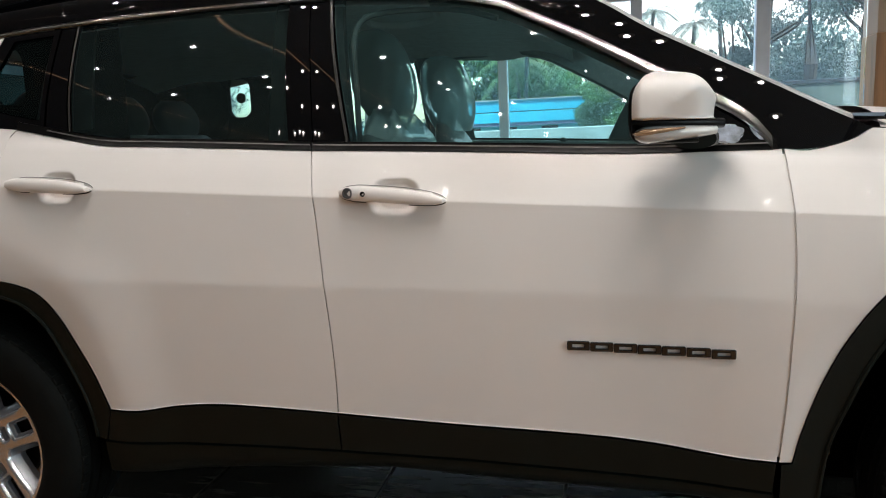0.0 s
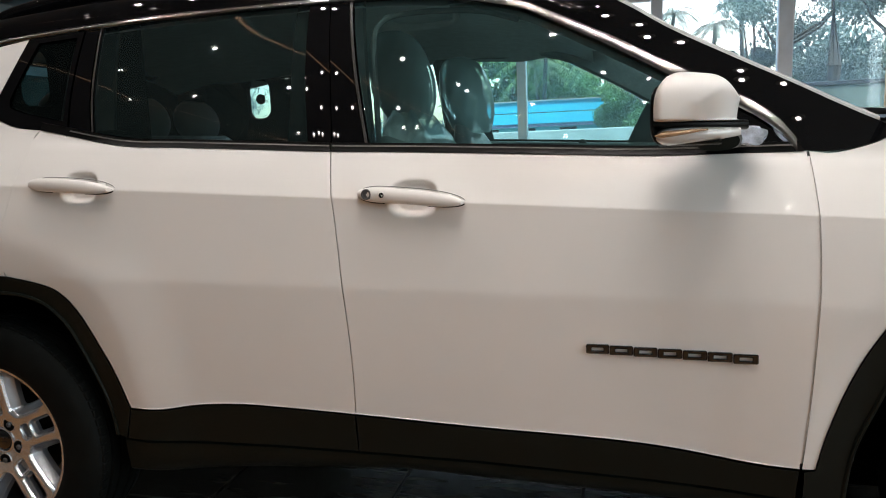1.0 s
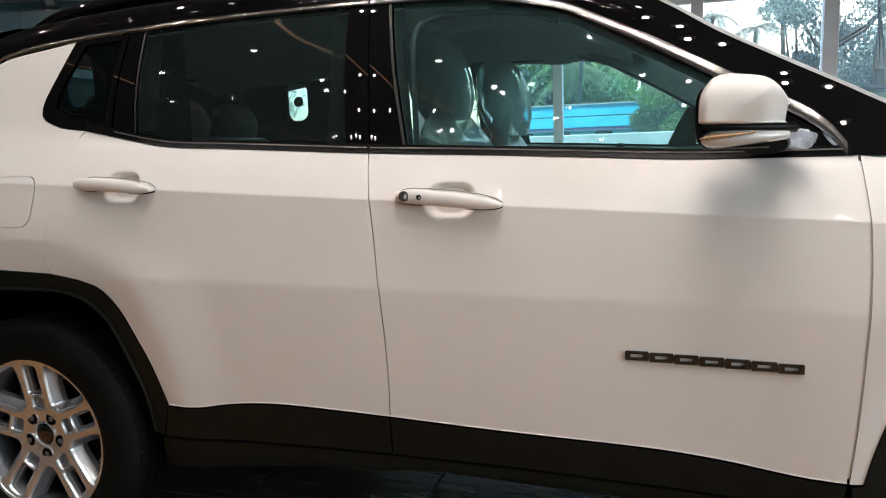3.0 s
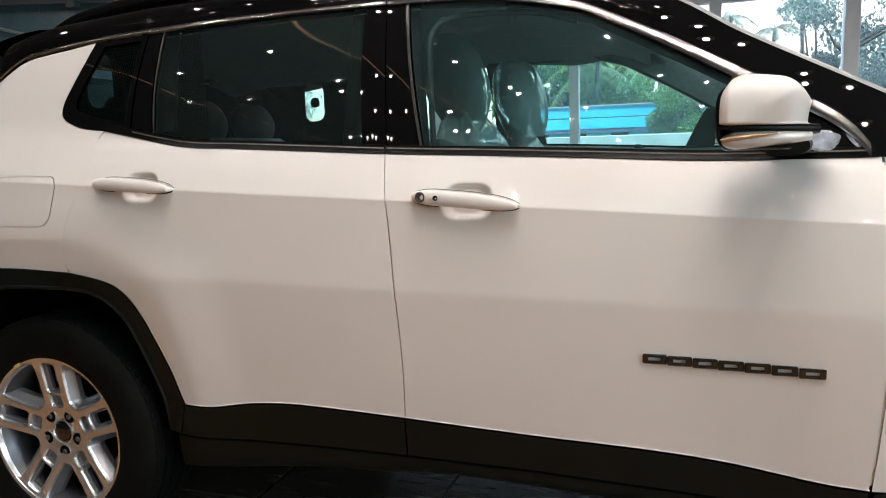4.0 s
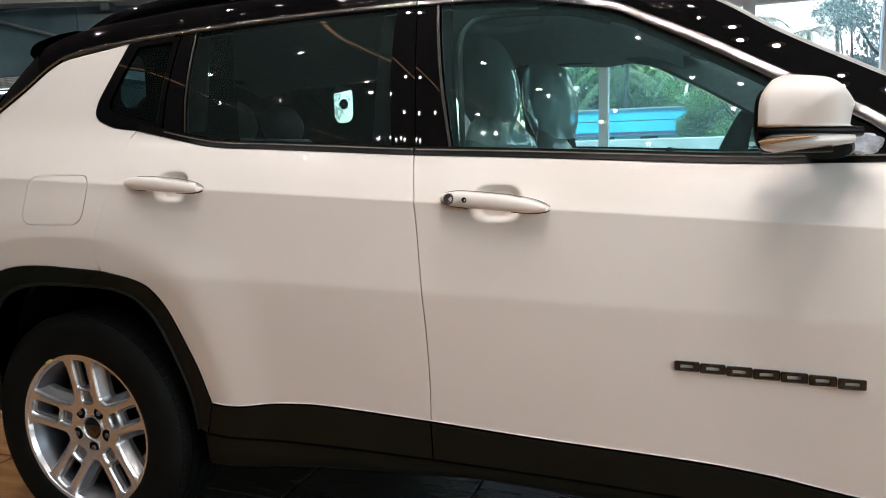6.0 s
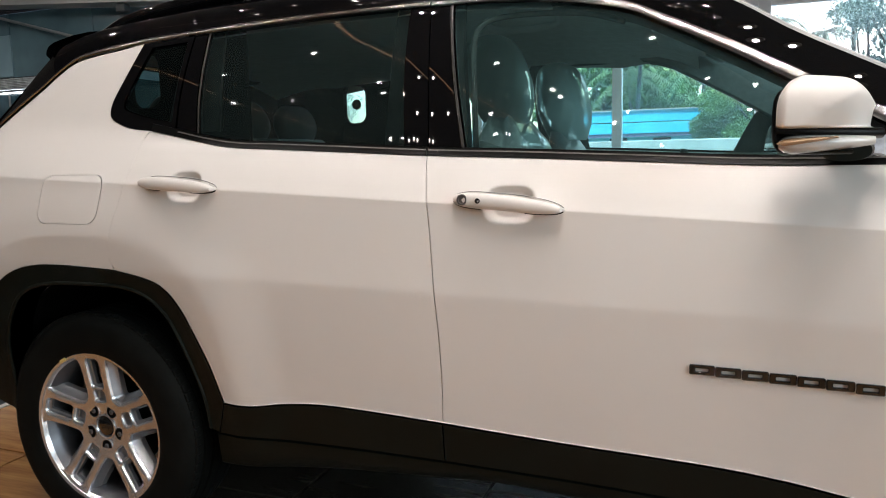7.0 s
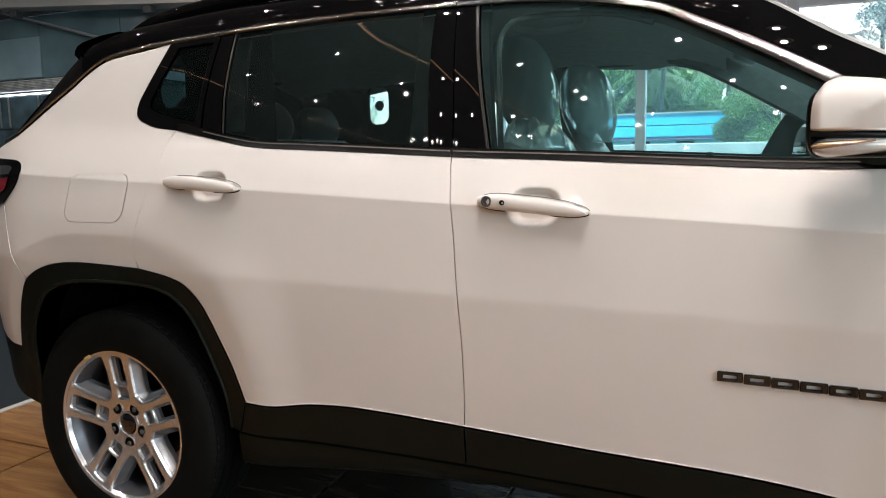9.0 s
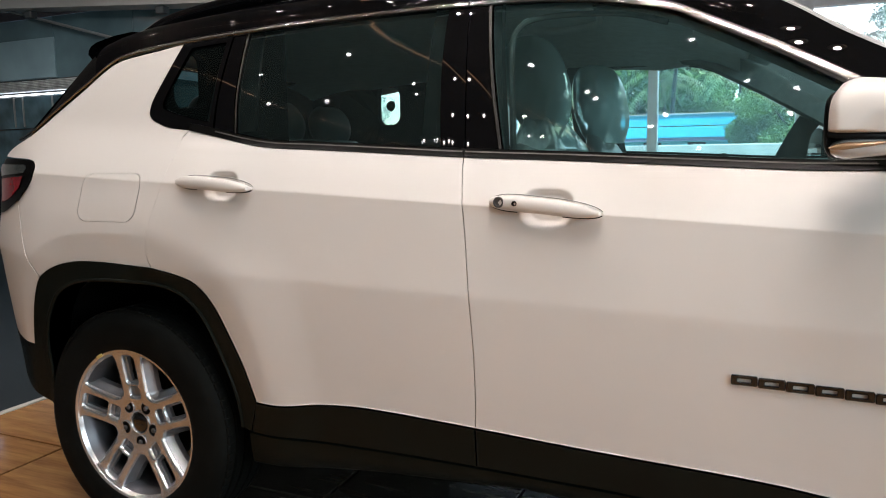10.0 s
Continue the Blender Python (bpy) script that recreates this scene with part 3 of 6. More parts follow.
# belt moulding and window frames
side_part("belt_moulding", outline(along("belt", 0.238, 1.0478), [(1.0478, belt_at(1.0478)), (1.0462, belt_at(1.0462) + 0.020)], along("belt", 1.0462, 0.238, 0.020), [(0.238, belt_at(0.238) + 0.02), (0.238, belt_at(0.238))]), M_RUBBER, rear_doors, "black rubber belt moulding", proud=0.003, gap=0.0, lip=0.016)
side_part("belt_moulding", outline(along("belt", 1.0505, 2.06), [(2.06, 1.086), (2.05, 1.104)], along("belt", 2.05, 1.0490, 0.020), [(1.0490, belt_at(1.049) + 0.020), (1.0505, belt_at(1.0505))]), M_RUBBER, front_doors, "black rubber belt moulding", proud=0.003, gap=0.0, lip=0.016)


def belt_lip(x0, x1, parents):
    side_part("belt_lip", outline(along("belt", x0, x1, 0.0115, 20), [(x1, belt_at(x1) + 0.0115), (x1, belt_at(x1) + 0.0145)], along("belt", x1, x0, 0.0145, 20), [(x0, belt_at(x0) + 0.0145), (x0, belt_at(x0) + 0.0115)]), M_BELTLIP, parents, "dull grey moulding lip", proud=0.0065, gap=0.0, lip=0.004)


belt_lip(0.33, 1.044, rear_doors)
belt_lip(1.052, 2.04, front_doors)


def chrome_strip(x0, x1, h0, h1, parents, name="chrome_strip"):
    """A convex bar along the upper window line."""
    rows, n = [], 40
    for k in range(n + 1):
        x = x0 + (x1 - x0) * k / n
        lo, hi = chrome_at(x) - 0.006 - 0.007 * float(sstep(1.25, 1.6, x)), chrome_at(x) + h0 + (h1 - h0) * k / n
        row = []
        for s in (-1.0, -0.98, -0.8, -0.5, -0.2, 0.2, 0.5, 0.8, 0.98, 1.0):
            z = (lo + hi) / 2 + (hi - lo) / 2 * s
            row.append((x, -float(width(x, z)) - (0.004 + 0.0035 * (1 - s * s) if abs(s) < 1 else -0.010), z))
        rows.append(row)
    bm = grid_bm(rows)
    bmesh.ops.recalc_face_normals(bm, faces=bm.faces)
    bar = part(name, bm, M_CHROME, parents[0], "satin chrome window strip", smooth=True)
    mirrored(bar, parents[1]).location.z = 0.018 if x1 > 1.5 else 0.0


chrome_strip(-0.46, 0.318, 0.005, 0.006, quarters)
chrome_strip(0.320, 1.005, 0.006, 0.008, rear_doors)
chrome_strip(1.008, 2.046, 0.008, 0.016, front_doors)

# pillar covers, glass
BP_L, BP_M, BP_R = [(0.985, 1.142), (0.965, 1.30), (0.952, 1.482)], [(1.047, 1.140), (1.030, 1.30), (1.008, 1.484)], [(1.128, 1.136), (1.090, 1.30), (1.056, 1.480)]
CP_L, CP_R = [(0.318, 1.205), (0.312, 1.30), (0.318, 1.462)], [(0.385, 1.192), (0.368, 1.30), (0.360, 1.466)]


def between(left, right, low_up=0.020, top="chrome"):
    """A piece of the window band between two upright lines."""
    bottom = along("belt", left[0][0], right[0][0], low_up)
    upper = along("chrome", right[-1][0], left[-1][0], -0.008)
    return outline(bottom, [bottom[-1]] + right[1:-1] + [upper[0]], upper, [upper[-1]] + left[1:-1][::-1] + [bottom[0]])


side_part("pillar_cover", between(BP_L, BP_M), M_BLACK, rear_doors, "gloss black pillar cover", proud=-0.003, step=0.006, bulge=(0.998, 0.034, 0.0004))
side_part("pillar_cover", between(BP_M, BP_R), M_BLACK, front_doors, "gloss black pillar cover", proud=-0.003, step=0.006, bulge=(1.060, 0.034, 0.0004))
side_part("pillar_cover", between(CP_L, CP_R), M_BLACK, rear_doors, "gloss black pillar cover", proud=-0.002)


def shifted(line, dx):
    return [(x + dx, z) for x, z in line]


side_part("glass_run", between(shifted(BP_R, 0.001), shifted(BP_R, 0.0088)), M_GREYTRIM, front_doors, "grey window channel", proud=-0.001, lip=0.012, gap=0.0003)
side_part("glass_run", between(shifted(CP_R, 0.001), shifted(CP_R, 0.0072)), M_GREYTRIM, rear_doors, "grey window channel", proud=-0.004, lip=0.012, gap=0.0003)
side_part("window_glass", between(shifted(CP_R, 0.0082), BP_L), M_REARGLASS, rear_doors, "tinted side window glass", proud=-0.008, lip=0.004)
low = along("belt", BP_R[0][0] + 0.0110, 2.01, 0.017)
up = along("chrome", 1.99, BP_R[-1][0] + 0.0110, -0.008, 40)
side_part("window_glass", outline(low, [low[-1], up[0]], up, [up[-1]] + shifted(BP_R, 0.0110)[1:-1][::-1] + [low[0]]), M_GLASS, front_doors, "clear side window glass", proud=-0.008, lip=0.004)
# quarter window: black seal frame and its pane
qring = outline([(0.318, 1.190), (0.28, 1.198), (0.235, 1.206)], QWIN, QBACK, along("chrome", 0.148, 0.318, -0.008), [(0.318, 1.455), (0.312, 1.30), (0.318, 1.185)])
qpane = outline([(0.30, 1.225), (0.20, 1.246), (0.145, 1.262)], [(0.145, 1.262), (0.128, 1.272), (0.124, 1.292)], [(0.124, 1.292), (0.15, 1.36), (0.182, 1.44)], [(0.182, 1.44), (0.30, 1.448)], [(0.30, 1.448), (0.298, 1.34), (0.30, 1.225)])
seals = side_part("quarter_window_seal", qring, M_BLACK, quarters, "black moulded window seal", hole=qpane, proud=0.001, lip=0.012)
panes = side_part("quarter_glass", qpane, M_QUARTERGLASS, quarters, "tinted quarter window glass", proud=-0.006, lip=0.004)


far_pane = corners(-0.065, 0.295, 1.262, 1.440, 0.03)
far_ring = outline([(0.318, 1.190), (0.28, 1.198), (0.235, 1.206)], far_win, far_back, along("chrome", -0.08, 0.318, -0.008), [(0.318, 1.462), (0.312, 1.30), (0.318, 1.185)])
for obj, me_, mt in ((seals[1], side_mesh("quarter_window_seal", far_ring, hole=far_pane, proud=0.001, lip=0.012, flip=True), M_BLACK), (panes[1], side_mesh("quarter_glass", far_pane, proud=-0.006, lip=0.004, flip=True), M_TEALGLASS)):
    me_.materials.append(mt)
    obj.data = me_
sticker = revolve_bm([(0.001, 0.0), (0.024, 0.0), (0.024, 0.002)], 28)
sticker.transform(pose(0.036, 0.752, 1.372))
part("round_sticker", sticker, M_LINER, panes[1], "small round black sticker")

# front pillar and black base plate before the mirror
ap_in = along("chrome", 2.046, 1.30, 0.013, 40)
ap_out = [(1.30, 1.545), (1.45, 1.53), (1.58, 1.49), (1.70, 1.430), (1.81, 1.356), (1.93, 1.288), (2.04, 1.228), (2.14, 1.172), (2.235, 1.122)]
ap_base = [(2.235, 1.122), (2.19, 1.099), (2.12, 1.084), (2.065, 1.086), (2.046, 1.095)]
side_part("front_pillar", outline(ap_in, [ap_in[-1], ap_out[0]], ap_out, ap_base, [ap_base[-1], ap_in[0]]), M_BLACK, car, "gloss black front pillar", proud=0.002, lip=0.05, gap=0.001)
# patch behind the mirror, inside the front corner of the window
side_part("mirror_patch", outline(along("belt", 1.90, 2.035, 0.018), [(2.035, 1.099), (2.025, 1.108)], along("chrome", 2.025, 1.90, -0.010), [(1.90, chrome_at(1.90) - 0.01), (1.90, belt_at(1.9) + 0.018)]), M_BLACK, front_doors, "black triangular mirror patch", proud=-0.003)

# roof: from the chrome strip over to the other side
ROOF_X = np.linspace(-0.16, 1.66, 36)


def roof_height(x):
    return float(np.interp(x, [-0.30, -0.16, 0.0, 0.3, 0.7, 1.1, 1.4, 1.66], [1.53, 1.548, 1.572, 1.600, 1.614, 1.612, 1.592, 1.535]))


rows = []
for x in ROOF_X:
    z0 = chrome_at(x) + 0.007
    w0 = float(width(x, z0)) + 0.004
    zt = roof_height(x)
    half = []
    for k in range(15):
        s = k / 14
        a = s * math.pi / 2
        half.append((x, -w0 * (math.cos(a) ** 0.62 if s < 1 else 0), z0 + (zt - z0) * math.sin(a) ** 0.72 if k else z0))
    rows.append(half + [(x, -y, z) for x, y, z in half[-2::-1]])
roof = part("roof", grid_bm(rows), M_BLACK, car, "gloss black roof", smooth=True)
for s in (-1, 1):
    pts = [(-0.19, s * 0.622, 1.482), (-0.11, s * 0.618, 1.512), (-0.02, s * 0.613, 1.548), (0.14, s * 0.608, 1.574), (0.40, s * 0.605, 1.594), (0.75, s * 0.603, 1.605), (1.10, s * 0.600, 1.596), (1.36, s * 0.590, 1.576), (1.52, s * 0.575, 1.537), (1.58, s * 0.565, 1.512)]
    bm = tube_bm(spline(pts, 5), [0.012] + [0.021] * (5 * 9 - 1) + [0.012], 10)
    for rx, rz in ((-0.02, 1.508), (0.72, 1.562), (1.42, 1.535)):
        box_bm(rx - 0.05, rx + 0.05, s * 0.60 - 0.016, s * 0.60 + 0.016, rz - 0.03, rz + 0.032, 0.008, 2, bm)
    part("roof_rail", bm, M_BLACK, roof, "black roof rail", smooth=True)
# black upper rear corner between chrome and tailgate, spoiler, tailgate
rows = []
for x in np.linspace(-0.47, -0.12, 16):
    z0 = chrome_at(x) + 0.006
    w0 = float(width(x, z0)) + 0.002
    k = (x + 0.47) / 0.35
    xo, zo = float(np.interp(k, [0, 0.3, 0.7, 1.0], [-0.585, -0.535, -0.425, -0.338])), float(np.interp(k, [0, 0.3, 0.7, 1.0], [1.232, 1.290, 1.408, 1.468]))
    rows.append([(x + (xo - x) * t, -(w0 + (0.62 - w0) * t + 0.012 * math.sin(math.pi * t)), z0 + (zo - z0) * t) for t in (0, 0.15, 0.3, 0.5, 0.7, 0.85, 1.0)])
dp = part("rear_pillar", grid_bm(rows), M_LINER, car, "gloss black rear pillar", smooth=True)
mirrored(dp)
rows = []
for y in np.linspace(-0.645, 0.645, 27):
    c = (abs(y) / 0.645) ** 4
    rows.append([(-0.145, y, 1.552 - 0.026 * c), (-0.22, y, 1.540 - 0.020 * c), (-0.30, y, 1.522 - 0.017 * c), (-0.325, y, 1.512 - 0.018 * c), (-0.342 + 0.006 * c, y, 1.499 - 0.018 * c), (-0.347 + 0.008 * c, y, 1.480 - 0.012 * c), (-0.325 + 0.006 * c, y, 1.458 - 0.008 * c), (-0.29, y, 1.452), (-0.24, y, 1.462)])
part("roof_spoiler", grid_bm(rows), M_BLACK, roof, "gloss black roof spoiler", smooth=True)
# tailgate: rear window and panel
rows = [[(-0.33 - 0.30 * t - 0.02 * (1 - (y / 0.62) ** 2), y * (1 + 0.06 * t), 1.43 - 0.25 * t) for y in np.linspace(-0.47, 0.47, 13)] for t in np.linspace(0, 1, 6)]
tail_glass = part("rear_window", grid_bm(rows[::-1]), M_DARKGLASS, car, "dark tinted rear window glass", smooth=True)
for s in (-1, 1):
    rows = [[(-0.335 - 0.30 * t, s * y * (1 + 0.06 * t), 1.43 - 0.25 * t) for y in (0.47, 0.54, 0.60, 0.66)] for t in np.linspace(0, 1, 6)]
    part("rear_window_frame", grid_bm(rows), M_LINER, tail_glass, "black rear window surround", smooth=True)
rows = [[(x - 0.06 * (1 - (y / 0.72) ** 2), y, z) for y in np.linspace(-0.60, 0.60, 17)] for x, z in ((-0.63, 1.18), (-0.70, 1.13), (-0.73, 1.0), (-0.74, 0.80), (-0.76, 0.72), (-0.80, 0.66), (-0.80, 0.60))]
part("tailgate", grid_bm(rows), M_WHITE, car, "white tailgate and bumper", smooth=True)

rows = [[(x - 0.06 * (1 - (y / 0.72) ** 2), y, z) for y in np.linspace(-0.60, 0.60, 17)] for x, z in ((-0.79, 0.60), (-0.78, 0.48), (-0.70, 0.36), (-0.55, 0.30))]
part("lower_bumper", grid_bm(rows), M_CLAD, car, "black lower rear bumper", smooth=True)

# tail lamps
LENS = outline(LAMP_EDGE[:-1], [(-0.42, 1.138), (-0.56, 1.140)], [(-0.56, 1.136), (-0.60, 1.06), (-0.58, 0.965)], [(-0.58, 0.965), (-0.50, 0.975), (-0.385, 1.01)])
lamps_ = side_part("tail_lamp", LENS, M_RUBBER, car, "black tail lamp housing", proud=0.004)
side_part("red_lens", outline([(-0.55, 1.0), (-0.45, 1.015), (-0.368, 1.05)], [(-0.368, 1.05), (-0.345, 1.085)], [(-0.345, 1.085), (-0.47, 1.08), (-0.57, 1.075)], [(-0.57, 1.075), (-0.55, 1.0)]), M_REDLENS, lamps_, "deep red lens", proud=0.007)
side_part("clear_lens", outline([(-0.57, 1.082), (-0.47, 1.087), (-0.34, 1.093)], [(-0.34, 1.093), (-0.332, 1.110), (-0.35, 1.120)], [(-0.35, 1.120), (-0.57, 1.122)], [(-0.57, 1.122), (-0.57, 1.082)]), M_CLEARLENS, lamps_, "smoked clear lens", proud=0.007)

# windscreen, cowl, bonnet
rows = []
edge_line = spline([(1.45, 1.53), (1.58, 1.49), (1.70, 1.430), (1.81, 1.356), (1.93, 1.288), (2.04, 1.228), (2.14, 1.172), (2.20, 1.142)], 3)
for x, z in edge_line:
    w0 = float(width(x, z)) - 0.012
    rows.append([(x + 0.07 * (1 - (y / w0) ** 2), y, z - 0.004 - 0.012 * (1 - (abs(y) / w0) ** 2)) for y in np.linspace(-w0, w0, 21)])
part("windscreen", grid_bm(rows), M_GLASS, car, "clear windscreen glass", smooth=True)
rows = [[(x, -float(width(x, z)) - 0.001 + d, z + h) for d, h in ((0, -0.002), (0.001, 0.004), (0.008, 0.009), (0.020, 0.010), (0.030, 0.006))] for x, z in edge_line]
mould = part("windscreen_moulding", grid_bm(rows), M_EDGESHEEN, car, "windscreen edge moulding whitened for its reflection", smooth=True)
mirrored(mould)
rows = [[(x + 0.22 * (1 - (y / 0.80) ** 2), y, z) for y in np.linspace(-0.80, 0.80, 15)] for x, z in ((2.16, 1.115), (2.24, 1.135), (2.32, 1.11))]
part("cowl", grid_bm(rows), M_CLAD, car, "black plastic cowl", smooth=True)
for y0 in (-0.35, 0.40):
    bm = tube_bm([(2.33, y0, 1.135), (2.30, y0 - 0.05, 1.160), (2.22, y0 - 0.28, 1.165), (2.20, y0 - 0.34, 1.158)], 0.008, 6)
    tube_bm([(2.21, y0 - 0.62, 1.142), (2.21, y0 - 0.05, 1.155)], 0.007, 6, bm)
    part("wiper", bm, M_RUBBER, car, "black wiper arm")
rows = []
for x in np.linspace(2.25, 3.30, 15):
    z0 = float(np.interp(x, [2.25, 2.5, 2.9, 3.2, 3.3], [1.122, 1.10, 1.02, 0.93, 0.86]))
    w0 = float(width(x, z0)) - 0.004
    rows.append([(x + 0.12 * (1 - (y / w0) ** 2), y, z0 + 0.06 * (1 - (abs(y) / w0) ** 2.5)) for y in np.linspace(-w0, w0, 17)])
part("bonnet", grid_bm(rows), M_WHITE, car, "white bonnet", smooth=True)
rows = [[(x + 0.14 * (1 - (y / 0.75) ** 2), y, z) for y in np.linspace(-0.75, 0.75, 15)] for x, z in ((3.30, 0.86), (3.36, 0.74), (3.38, 0.60), (3.36, 0.45), (3.26, 0.30))]
part("front_face", grid_bm(rows), M_BLACK, car, "black grille and white nose", smooth=True)

# handles


def power(v, p):
    return math.copysign(abs(v) ** p, v)


def handle(x0, x1, z0, z1, parent, lock):
    """A pull handle from its blunt rear end to its pointed front end."""
    def tall(s):
        end = math.sqrt(max(0.0, 1 - abs(1 - s / 0.24) ** 2.3)) if s < 0.24 else 1.0
        tip = math.sqrt(max(0.0, 1 - ((s - 0.55) / 0.45) ** 2.6)) if s > 0.55 else 1.0
        return max(0.0008, 0.0172 * end * tip * (1 - 0.06 * s))

    def deep(s):
        return 0.020 + 0.016 * math.sin(math.pi * min(1, max(0, 0.10 + 0.80 * s))) ** 0.8 if 0.03 < s < 0.985 else 0.010

    def at(s):
        x, z = x0 + (x1 - x0) * s, z0 + (z1 - z0) * s + 0.003 * math.sin(math.pi * s)
        return x, -float(width(x, z, cups=False)), z

    rows, n = [], 34
    for k in range(n + 1):
        s = k / n
        s = 0.5 - 0.5 * math.cos(math.pi * s)
        x, y, z = at(s)
        ring = []
        for j in range(20):
            a = 2 * math.pi * j / 20
            ca, sa = math.cos(a), math.sin(a)
            ring.append((x, y - 0.002 - deep(s) * (0.60 + 0.40 * power(ca, 0.85)), z + tall(s) * power(sa, 0.85)))
        rows.append(ring + ring[:1])
    bm = grid_bm(rows)
    bmesh.ops.remove_doubles(bm, verts=bm.verts, dist=1e-5)
    bmesh.ops.holes_fill(bm, edges=bm.edges, sides=40)
    for s, ww in ((0.16, 0.022), (0.80, 0.018)):
        x, y, z = at(s)
        box_bm(x - ww, x + ww, y - 0.016, y + 0.010, z - 0.011, z + 0.011, 0.004, 2, bm)
    bmesh.ops.recalc_face_normals(bm, faces=bm.faces)
    h = part("door_handle", bm, M_WHITE, parent, "white pull door handle", smooth=True)
    # black gasket and shadow gap, drawn as one, along the lower edge at both ends
    for s0, s1 in ((0.005, 0.26), (0.66, 0.995)):
        pts = []
        for k in range(15):
            s = s0 + (s1 - s0) * k / 14
            x, y, z = at(s)
            zz = z - tall(s) - 0.0012
            pts.append((x, -float(width(x, zz, cups=False)) - 0.006, zz))
        part("handle_gasket", tube_bm(pts, 0.0018, 6), M_RUBBER, h, "black handle gasket and shadow gap", smooth=True)
    rim_pts = []
    for k in range(41):
        s = 0.004 + 0.991 * k / 40
        x, y, z = at(s)
        zz = z + tall(s) + 0.0008
        rim_pts.append((x, -float(width(x, zz, cups=False)) - 0.0030, zz))
    part("handle_gasket", tube_bm(rim_pts, 0.0010, 6), M_JOINTGREY, h, "thin grey handle gasket and shade line", smooth=True)
    if lock:
        for s, r, mat, name in ((0.115, 0.0120, M_ALLOYDARK, "key_barrel"), (0.262, 0.0058, M_RUBBER, "lock_button")):
            x, y, z = at(s)
            bm = revolve_bm([(0.001, -0.0005), (r * 0.62, -0.0005), (r * 0.66, -0.0020), (r * 0.9, -0.0024), (r, -0.001), (r, 0.012)], 20)
            bm.transform(pose(x, y - 0.002 - deep(s) + 0.0006, z + 0.001))
            part(name, bm, mat, h, "dark lock barrel", smooth=True)
    return h


for one in (handle(1.133, 1.378, 1.0265, 1.0035, front_doors[0], True), handle(0.265, 0.502, 1.0695, 1.0515, rear_doors[0], False)):
    far = mirrored(one, front_doors[1] if one.location.x + one.data.vertices[0].co.x > 1 else rear_doors[1])

# model badge: a row of plain dark chrome blocks, each with a slot
bx0, bx1, bz0, bz1 = 1.630, 1.974, 0.684, 0.671
badge = None
for k in range(7):
    a = bx0 + (bx1 - bx0) * k / 7
    b = bx0 + (bx1 - bx0) * (k + 1) / 7 - 0.0012
    zc = bz0 + (bz1 - bz0) * (k + 0.5) / 7
    y = -float(width((a + b) / 2, zc)) - 0.0005
    bm = bmesh.new()
    lo, hi = corners(a, b, zc - 0.0102, zc + 0.0102, 0.003, 3), corners(a + 0.0115, b - 0.0115, zc - 0.0036, zc + 0.0036, 0.001, 3)
    def lift(ring, d, by=0.0):
        return [(x, y - d, z) for x, z in (shrink(ring, by) if by else ring)]
    rows = [lift(lo, 0.0), lift(lo, 0.0045), lift(lo, 0.0062, 0.0016), lift(hi, 0.0062, -0.0016), lift(hi, 0.0045), lift(hi, 0.0)]
    grid_bm([r + r[:1] for r in rows], bm)
    bmesh.ops.remove_doubles(bm, verts=bm.verts, dist=1e-6)
    bmesh.ops.recalc_face_normals(bm, faces=bm.faces)
    if badge is None:
        badge = part("badge", bm, M_DARKCHROME, front_doors[0], "row of plain dark chrome badge blocks", smooth=True)
    else:
        part("badge_block", bm, M_DARKCHROME, badge, smooth=True)

# door mirrors
M_WRAP = material("crumpled_wrap", (0.70, 0.79, 0.92), 0.18, coat=1.0, vary=0.55, scale=45, bump=0.8, bump_scale=60)
M_PEARL = material("pale_silver_paint", (0.62, 0.62, 0.61), 0.3, coat=1.0, vary=0.06, scale=12)


def blob_bm(rows, sides, shape, bm=None):
    """A closed skin through rings; shape(s, a) gives a point."""
    bm = bm or bmesh.new()
    rings = [[bm.verts.new(shape(k / rows, 2 * math.pi * j / sides)) for j in range(sides)] for k in range(rows + 1)]
    for a, b in zip(rings, rings[1:]):
        for j in range(sides):
            bm.faces.new((a[j], a[(j + 1) % sides], b[(j + 1) % sides], b[j]))
    bm.faces.new(rings[0][::-1])
    bm.faces.new(rings[-1])
    bmesh.ops.recalc_face_normals(bm, faces=bm.faces)
    return bm


MX, MY, MZ = 1.825, -1.005, 1.168


def shell(s, a):
    # from the rear rim forward to the rounded nose, with a slanting fold on its outer side
    s = s ** 1.4
    k = 0.86 + 0.14 * math.sin(min(1, s / 0.12) * math.pi / 2) if s < 0.12 else 1 - max(0, (s - 0.62) / 0.38) ** 2.6 * 0.50
    y = MY + 0.108 * k * power(math.cos(a), 0.55) * (1 - 0.10 * s)
    top = 0.082 * (1 - 0.20 * s**2.2) * k * (0.80 + 0.20 * math.sin(min(1, s / 0.28) * math.pi / 2))
    sn = math.sin(a)
    z = MZ - 0.010 + (top * abs(sn) ** 0.50 if sn > 0 else -0.008 * abs(sn) ** 0.5)
    if math.cos(a) < 0:
        fold = MZ - 0.012 + 0.072 * (s - 0.30) / 0.62
        y += 0.62 * max(0.0, fold - z) * -math.cos(a) ** 3
    return (1.756 + 0.152 * s + 0.30 * (1 - s) ** 2 * (y - MY + 0.1), y, z)


